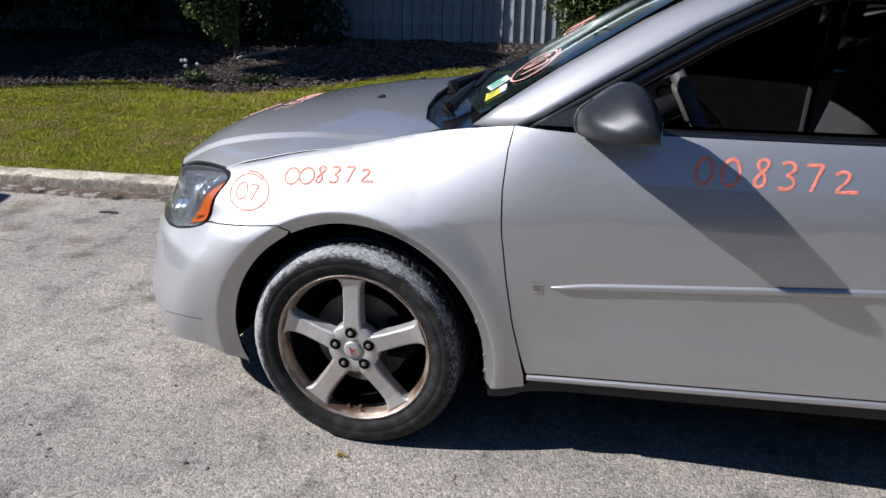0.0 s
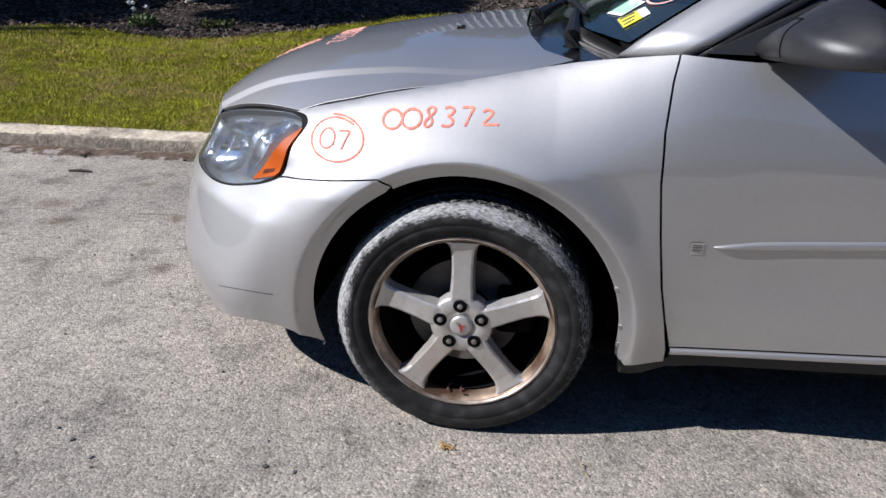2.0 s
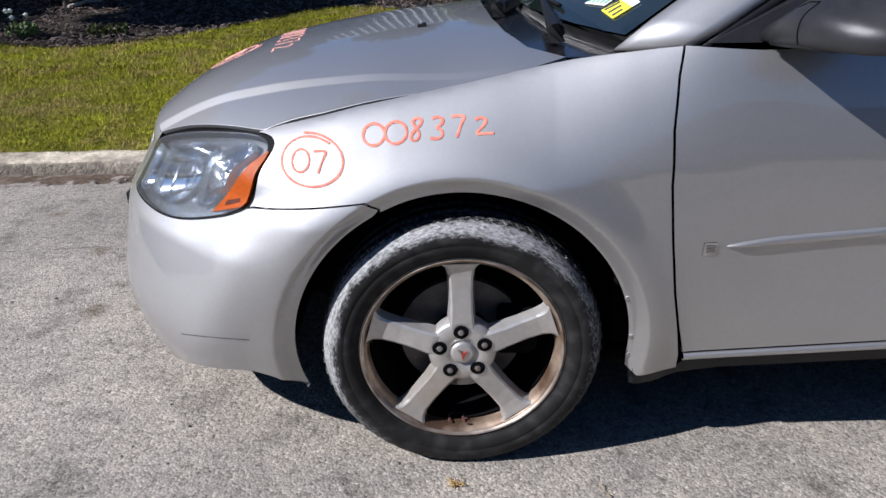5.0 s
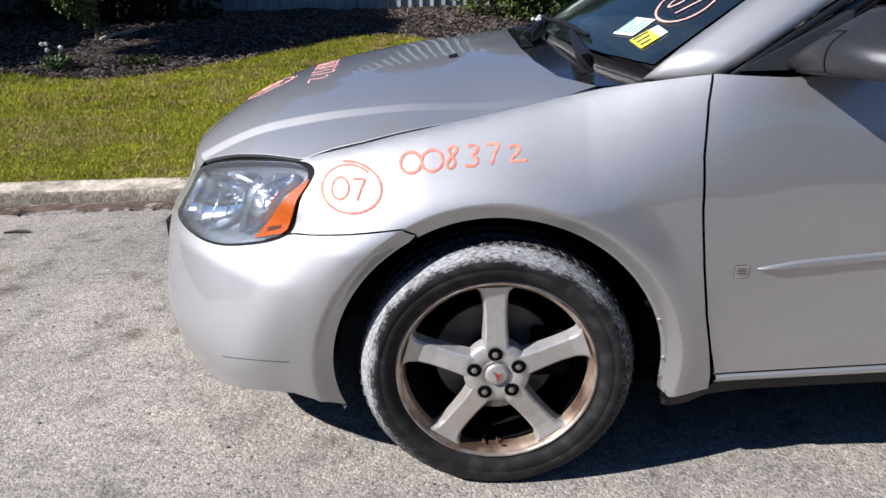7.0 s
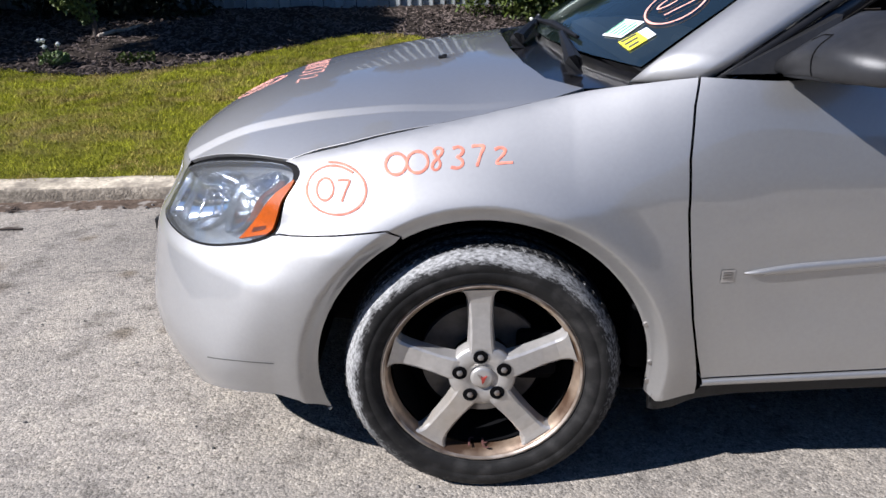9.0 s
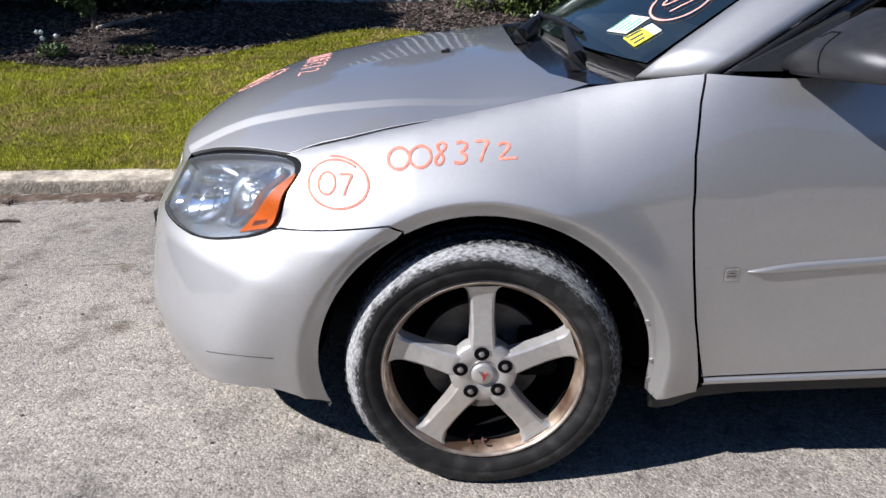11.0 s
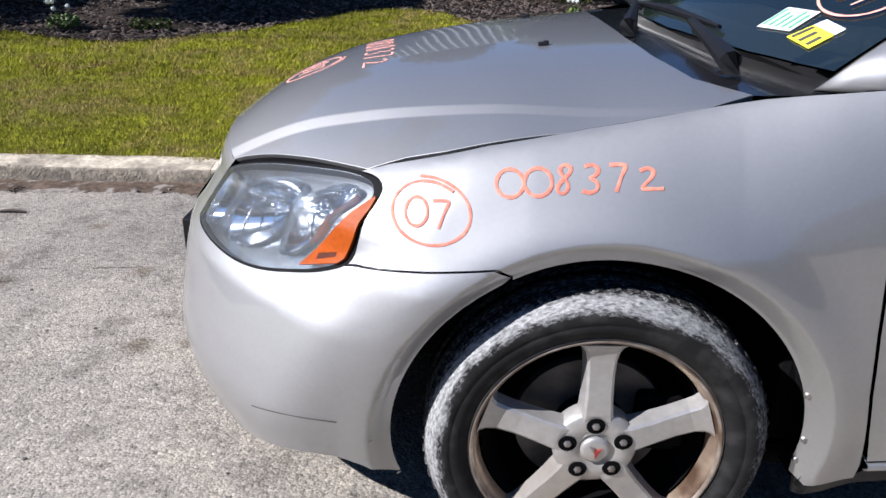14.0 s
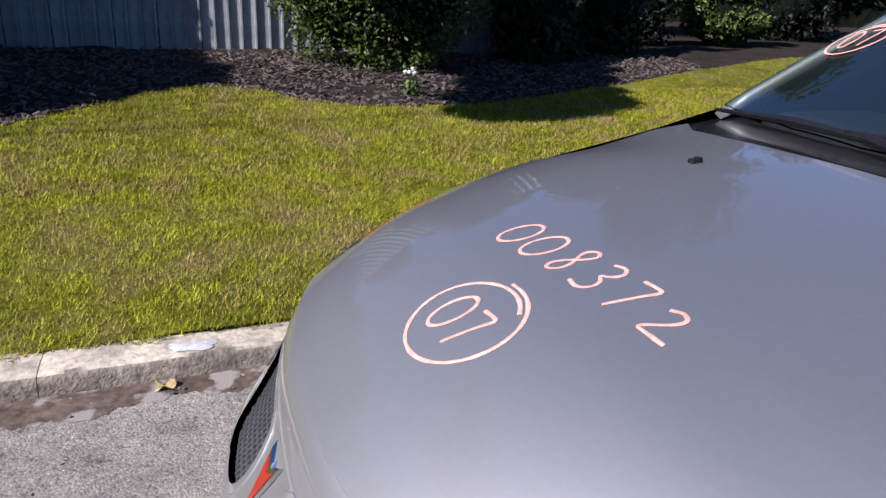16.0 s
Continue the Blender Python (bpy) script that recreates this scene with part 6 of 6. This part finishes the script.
def tree(x, y, trunk_h, trunk_r, clumps, count, leaf, mat, name, label, category, core=True, limb=0.4):
    base_z = float(lawn_z(x, y)) - 0.05
    top = tagged(new(name), label, category)
    top.matrix_basis = pose(x, y, base_z)
    pts = [(x + 0.05 * math.sin(k * 1.3) * k / 6, y + 0.04 * math.cos(k * 1.7) * k / 6, base_z + trunk_h * k / 6) for k in range(7)]
    trunk = tube(pts, [trunk_r * (1.25 - 0.11 * k) for k in range(7)], 10)
    for c in clumps:
        start = Vector(pts[3]).lerp(Vector(pts[6]), rng.uniform(0.2, 1.0))
        end = Vector((c[0], c[1], c[2]))
        trunk = joined(trunk, tube([start, start.lerp(end, 0.5) + Vector((0, 0, 0.1)), end], [trunk_r * limb, trunk_r * limb * 0.6, trunk_r * limb * 0.25], 6))
    part("trunk", trunk, TRUNK, top, smooth=True)
    leaf_cloud("crown", clumps, count, leaf, mat, top)
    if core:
        # One dark lump added behind the leaves; it blocks light and looks like shade.
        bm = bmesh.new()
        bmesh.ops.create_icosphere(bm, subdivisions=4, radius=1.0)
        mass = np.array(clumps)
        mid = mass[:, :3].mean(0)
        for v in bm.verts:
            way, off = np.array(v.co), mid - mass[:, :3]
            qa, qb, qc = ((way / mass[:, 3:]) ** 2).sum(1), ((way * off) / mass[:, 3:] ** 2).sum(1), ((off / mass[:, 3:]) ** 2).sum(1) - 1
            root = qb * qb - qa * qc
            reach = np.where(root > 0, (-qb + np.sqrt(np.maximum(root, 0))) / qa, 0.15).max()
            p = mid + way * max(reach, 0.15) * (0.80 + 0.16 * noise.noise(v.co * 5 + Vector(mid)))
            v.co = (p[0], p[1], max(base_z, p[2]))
        part("inner_mass", bm, CROWN_CORE, top)
    return top


def mound(x, y, rx, ry, z0, z1, clumps=14, belly=0.0):
    """Clumps that fill an upright rounded shape from the ground up."""
    out = []
    for i in range(clumps):
        t, k, h = i * 2.4, math.sqrt(rng.uniform(0, 1)), (i + 0.5) / clumps
        wide = (1.0 - 0.45 * h) * (1 - belly * max(0, 0.22 - h) / 0.22)
        rz = max(0.16, (z1 - z0) * 0.13)
        out.append((x + rx * 0.60 * k * wide * math.cos(t), y + ry * 0.60 * k * wide * math.sin(t), z0 + rz * 0.75 + (z1 - z0 - rz) * h, rx * 0.48 * wide, ry * 0.48 * wide, rz))
    return out


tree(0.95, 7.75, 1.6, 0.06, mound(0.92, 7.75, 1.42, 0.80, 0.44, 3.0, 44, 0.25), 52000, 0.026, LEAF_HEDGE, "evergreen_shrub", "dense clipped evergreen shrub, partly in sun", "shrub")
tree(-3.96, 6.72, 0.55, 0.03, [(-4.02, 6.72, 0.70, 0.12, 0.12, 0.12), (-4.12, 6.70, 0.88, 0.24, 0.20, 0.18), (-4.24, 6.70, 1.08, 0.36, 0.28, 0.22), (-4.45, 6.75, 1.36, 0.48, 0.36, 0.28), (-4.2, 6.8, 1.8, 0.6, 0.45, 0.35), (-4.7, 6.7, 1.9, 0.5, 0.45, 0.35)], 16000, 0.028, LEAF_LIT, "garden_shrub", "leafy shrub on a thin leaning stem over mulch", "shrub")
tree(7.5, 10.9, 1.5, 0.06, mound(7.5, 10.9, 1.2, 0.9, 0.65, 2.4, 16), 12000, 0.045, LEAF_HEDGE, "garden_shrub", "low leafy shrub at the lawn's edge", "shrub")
# The far-left ones stand out of view, added to shade the rest.
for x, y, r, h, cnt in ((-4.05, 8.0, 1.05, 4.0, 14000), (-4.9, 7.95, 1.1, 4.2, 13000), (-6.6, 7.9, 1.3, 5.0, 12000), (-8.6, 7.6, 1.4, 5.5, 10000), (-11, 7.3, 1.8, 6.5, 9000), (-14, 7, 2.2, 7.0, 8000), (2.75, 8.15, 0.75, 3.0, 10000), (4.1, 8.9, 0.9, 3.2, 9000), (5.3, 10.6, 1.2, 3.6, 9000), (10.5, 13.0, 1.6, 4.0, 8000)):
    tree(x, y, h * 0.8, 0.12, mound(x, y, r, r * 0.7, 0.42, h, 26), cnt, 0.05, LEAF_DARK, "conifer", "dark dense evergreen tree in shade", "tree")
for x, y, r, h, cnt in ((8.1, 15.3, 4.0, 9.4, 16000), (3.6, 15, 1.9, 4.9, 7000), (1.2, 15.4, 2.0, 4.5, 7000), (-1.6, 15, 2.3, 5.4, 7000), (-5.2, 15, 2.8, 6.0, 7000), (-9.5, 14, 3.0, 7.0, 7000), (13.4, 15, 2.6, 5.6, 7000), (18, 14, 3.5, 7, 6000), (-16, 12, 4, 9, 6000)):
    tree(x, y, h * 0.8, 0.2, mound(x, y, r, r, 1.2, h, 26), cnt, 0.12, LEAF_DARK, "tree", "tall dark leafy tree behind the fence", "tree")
def crown(spots, height, size):
    """Clumps of one crown, each given by where its shade falls."""
    way = SUN_WAY / -SUN_WAY.z
    up = [height + 0.25 * (k % 3) for k in range(len(spots))]
    return [(x - way.x * h, y - way.y * h, z + h, size * rng.uniform(0.9, 1.1), size * rng.uniform(0.9, 1.1), size * 0.75) for (x, y, z), h in zip(spots, up)]


def on_bed(x, y):
    return (x, y, float(lawn_z(x, y)))


# Unseen tree, there only for the shade on bed and fence.
shade = [on_bed(x, y) for x, y in ((-3.0, 6.15), (-2.65, 6.12), (-2.2, 6.15), (-1.85, 6.4), (-1.45, 6.8), (-1.15, 7.0), (-1.05, 7.4))]
shade += [on_bed(-1.3 - 0.36 * i, 7.0 + 0.42 * j) for i in range(6) for j in range(4) if i + j < 7]
shade += [(-1.35 - 0.42 * i, FENCE_Y, 0.45 + 0.36 * j) for i in range(9) for j in range(5) if j <= i]
tree(-9.6, 5.9, 3.6, 0.11, crown(shade, 4.2, 0.36), 42000, 0.06, LEAF_DARK, "garden_tree", "unseen leafy tree that shades the planting bed", "tree", limb=0.12)
# Unseen tree with its crown set from the shade on lawn and bed.
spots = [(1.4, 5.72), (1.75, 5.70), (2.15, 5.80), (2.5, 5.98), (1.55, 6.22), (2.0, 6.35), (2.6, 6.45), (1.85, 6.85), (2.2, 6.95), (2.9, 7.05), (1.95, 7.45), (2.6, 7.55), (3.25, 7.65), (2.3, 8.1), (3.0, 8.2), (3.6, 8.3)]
tree(-10.2, 2.9, 5.0, 0.12, crown([on_bed(x, y) for x, y in spots], 5.0, 0.36), 16000, 0.06, LEAF_DARK, "street_tree", "tall leafy tree at the roadside, unseen but for its shade", "tree", core=False, limb=0.08)
# Another unseen tree, shading the left part of the bed.
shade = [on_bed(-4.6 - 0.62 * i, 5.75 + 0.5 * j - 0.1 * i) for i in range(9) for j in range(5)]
tree(-11.4, 4.6, 3.6, 0.11, crown(shade, 4.0, 0.46), 26000, 0.07, LEAF_DARK, "garden_tree", "unseen leafy tree that shades the planting bed", "tree", limb=0.12)


# flowers
PETAL = material("white_petal", (0.75, 0.74, 0.68), rough=0.7, vary=0.1)
STALK = material("green_stalk", (0.10, 0.15, 0.03), rough=0.6, island=0.4)


def flower(x, y, heads, spread, tall, label):
    z = float(lawn_z(x, y))
    top = tagged(new("flowering_plant"), label, "flower")
    top.matrix_basis = pose(x, y, z)
    for k in range(heads):
        hx, hy, hz = x + spread * rng.uniform(-1, 1), y + spread * rng.uniform(-1, 1), z + tall * rng.uniform(0.65, 1.05)
        part("stalk", tube([(x, y, z), ((x + hx) / 2 + 0.01, (y + hy) / 2, (z + hz) / 2), (hx, hy, hz)], [0.004, 0.003, 0.002], 5), STALK, top)
        bm = bmesh.new()
        for j in range(9):
            t = j * 2 * math.pi / 9
            a, b = Vector((math.cos(t), math.sin(t), 0.25)), Vector((-math.sin(t), math.cos(t), 0))
            r = 0.032 * rng.uniform(0.8, 1.1)
            vs = [bm.verts.new(Vector((hx, hy, hz)) + q) for q in (a * r * 0.15, a * r * 0.6 + b * r * 0.3, a * r + Vector((0, 0, 0.004)), a * r * 0.6 - b * r * 0.3)]
            bm.faces.new(vs)
        bmesh.ops.create_uvsphere(bm, u_segments=8, v_segments=6, radius=0.020, matrix=Matrix.Translation((hx, hy, hz + 0.006)))
        part("blossom", bm, PETAL, top, "white blossom")
    leaf_cloud("foliage", [(x, y, z + tall * 0.28, spread * 1.1, spread * 1.1, tall * 0.28)], 160, 0.03, STALK, top)


flower(-3.72, 5.32, 5, 0.12, 0.22, "small white-flowered plant in the mulch")
for x, y in ((-3.06, 5.36), (-2.9, 5.42)):
    weed = tagged(new("weed"), "low dark green weed growing in the mulch", "weed")
    weed.matrix_basis = pose(x, y, float(lawn_z(x, y)))
    leaf_cloud("foliage", [(x, y, float(lawn_z(x, y)) + 0.05, 0.10, 0.06, 0.045)], 110, 0.022, LEAF_HEDGE, weed)
bm = tube([(-3.88, 6.62, 0.47), (-3.80, 6.86, 0.50), (-3.74, 7.00, 0.49), (-3.66, 7.30, 0.53)], [0.022, 0.018, 0.02, 0.010], 7)
tagged(part("fallen_branch", bm, material("bleached_wood", (0.30, 0.26, 0.21), rough=0.95, vary=0.3, scale=40, bump=0.5, bump_scale=60), None, smooth=True), "bleached dead branch lying on the mulch", "branch")
flower(0.82, 6.34, 4, 0.07, 0.24, "small white-flowered plant in the mulch")

# added dark foliage rows: an unseen one darkens the car's reflections, one hides sky
def far_trees(name, y0, size, label):
    """An uneven wall of foliage along the street."""
    bm, rows = bmesh.new(), []
    for i in range(110):
        x = -70 + 140 * i / 109
        rows.append([bm.verts.new((x, y0 + 0.8 * noise.noise((x * 0.4, k, 2)) - 0.15 * k, size * z * (1 + 0.12 * noise.noise((x * 0.25, 4, 1))) - 0.1)) for k, z in enumerate((0.0, 1.2, 2.6, 4.2, 5.6))])
    for a, b in zip(rows, rows[1:]):
        for k in range(4):
            bm.faces.new((a[k], b[k], b[k + 1], a[k + 1]))
    tagged(part(name, bm, LEAF_FAR, None, smooth=True), label, "trees", kind="structure")


far_trees("backdrop", -5.2, 0.445, "unseen dark foliage row added to darken the car's reflections")
far_trees("backdrop_far", 38.0, 1.3, "added dark foliage row that hides the sky beyond the fence")

# parked car ahead: only its shadow reaches the scene
ahead = copy_thing(car, pose(1.43 - 8.05, MID + 0.05, 0))
tagged(ahead, "silver car parked further ahead along the kerb", "car")


# ---- small things on the road ----
TAR = material("dark_crack", (0.11, 0.10, 0.09), rough=1.0, vary=0.4, scale=80, spec=0.1)


def flat_place(u, v):
    return np.stack([u, v, 0 * u + 0.0022], -1), np.stack([0 * u, 0 * u, 0 * u + 1], -1)


CRACKS = (([(-3.2, 1.28), (-2.4, 1.30), (-1.95, 1.32), (-1.75, 1.34), (-1.53, 1.37), (-1.26, 1.39)], 0.005), ([(-1.73, 1.28), (-1.66, 1.34)], 0.004), ([(-1.9, 1.22), (-2.15, 1.20)], 0.006))
for line, wide in CRACKS:
    pts = dense(line, 0.035, closed=False)
    pts = [(x + 0.010 * noise.noise((x * 19, y * 19, 1)), y + 0.016 * noise.noise((x * 14, y * 14, 4))) for x, y in pts]
    for k in range(0, len(pts) - 6, 9):
        ribbon([pts[k:k + 6 + (k * 5) % 4]], flat_place, wide * (0.6 + 0.4 * math.sin(k * 1.3) ** 2), TAR, road, "road_crack", "thin dark broken crack")

PEBBLE = material("pebble_stone", (0.16, 0.15, 0.14), rough=0.95, random=0.6, vary=0.2, scale=60)
DRYLEAF = material("dry_leaf", (0.42, 0.33, 0.14), rough=0.8, vary=0.25, scale=60)
STRAW = material("dry_straw", (0.34, 0.22, 0.08), rough=0.9, vary=0.3, scale=90)


def lump(size):
    bm = bmesh.new()
    bmesh.ops.create_icosphere(bm, subdivisions=1, radius=size)
    for v in bm.verts:
        v.co *= 0.75 + 0.5 * noise.noise(v.co * 90 + Vector((size * 900, 1, 2)))
        v.co.z *= 0.6
    me = bpy.data.meshes.new("pebble")
    bm.to_mesh(me)
    bm.free()
    me.materials.append(PEBBLE)
    return me


lumps = [lump(s) for s in (0.004, 0.006, 0.008, 0.012)]
spots = [(-0.725, 0.17, 2), (-0.735, 0.02, 1), (-0.86, 0.05, 1), (-1.12, 0.62, 2)]
for _ in range(170):
    spots.append((rng.uniform(-3.4, 1.4), rng.uniform(-0.75, 2.2), int(rng.integers(0, 3) if rng.uniform() < 0.93 else 3)))
for x, y, k in spots:
    ob = new("pebble", lumps[k])
    ob.location = (x, y, 0.001)
    ob.rotation_euler = (0, 0, rng.uniform(0, 6.28))
    tagged(ob, "small dark loose stone lying on the asphalt", "pebble", group="loose stones on the road")
for _ in range(60):
    x = rng.uniform(-5, 0.5)
    ob = new("pebble", lumps[int(rng.integers(1, 4))])
    ob.location = (x, float(kerb_y(x)) - rng.uniform(0.02, 0.16), 0.008)
    tagged(ob, "small dark loose stone in the gutter dirt", "pebble", group="loose stones in the gutter")


# a twig, a straw clump, a yellow leaf and gutter litter
bm = tube([(-2.33, 1.88, 0.006), (-2.27, 1.886, 0.012), (-2.20, 1.885, 0.007)], [0.006, 0.008, 0.005], 6)
tagged(part("twig", bm, TRUNK, None), "short dark twig lying on the asphalt", "twig")


def tuft(x, y, size, count, mat, label):
    bms = []
    for k in range(count):
        t = rng.uniform(0, 6.28)
        a = Vector((x + rng.uniform(-1, 1) * size * 0.4, y + rng.uniform(-1, 1) * size * 0.3, 0.004))
        b = a + Vector((math.cos(t), math.sin(t), rng.uniform(0, 0.3))) * size * rng.uniform(0.4, 1)
        bms.append(tube([a, a.lerp(b, 0.5) + Vector((0, 0, 0.004)), b], [0.0012, 0.0014, 0.0008], 4))
    tagged(part("plant_debris", joined(*bms), mat, None), label, "debris")


tuft(-0.012, -0.071, 0.028, 22, STRAW, "small clump of dry straw on the asphalt")
tuft(0.34, -0.10, 0.03, 2, STRAW, "single dry straw lying on the asphalt")
tuft(-2.42, 2.17, 0.07, 26, TRUNK, "dark dead plant debris in the gutter")
tuft(-3.0, 2.16, 0.05, 16, TRUNK, "dark dead plant debris in the gutter")
bm = bmesh.new()
ring_pts = []
for k in range(22):
    t = 2 * math.pi * k / 22
    r = 0.036 * (0.55 + 0.45 * abs(math.cos(2.5 * t)))
    ring_pts.append(bm.verts.new((-1.14 + r * math.cos(t), 2.315 + r * math.sin(t), 0.022 + 0.014 * math.sin(3 * t))))
mid = bm.verts.new((-1.14, 2.315, 0.016))
for k in range(22):
    bm.faces.new((mid, ring_pts[k], ring_pts[(k + 1) % 22]))
leaf = part("fallen_leaf", bm, DRYLEAF, None)
leaf.modifiers.new("thick", "SOLIDIFY").thickness = 0.001
tagged(leaf, "curled yellow-brown leaf lying in the gutter", "leaf")
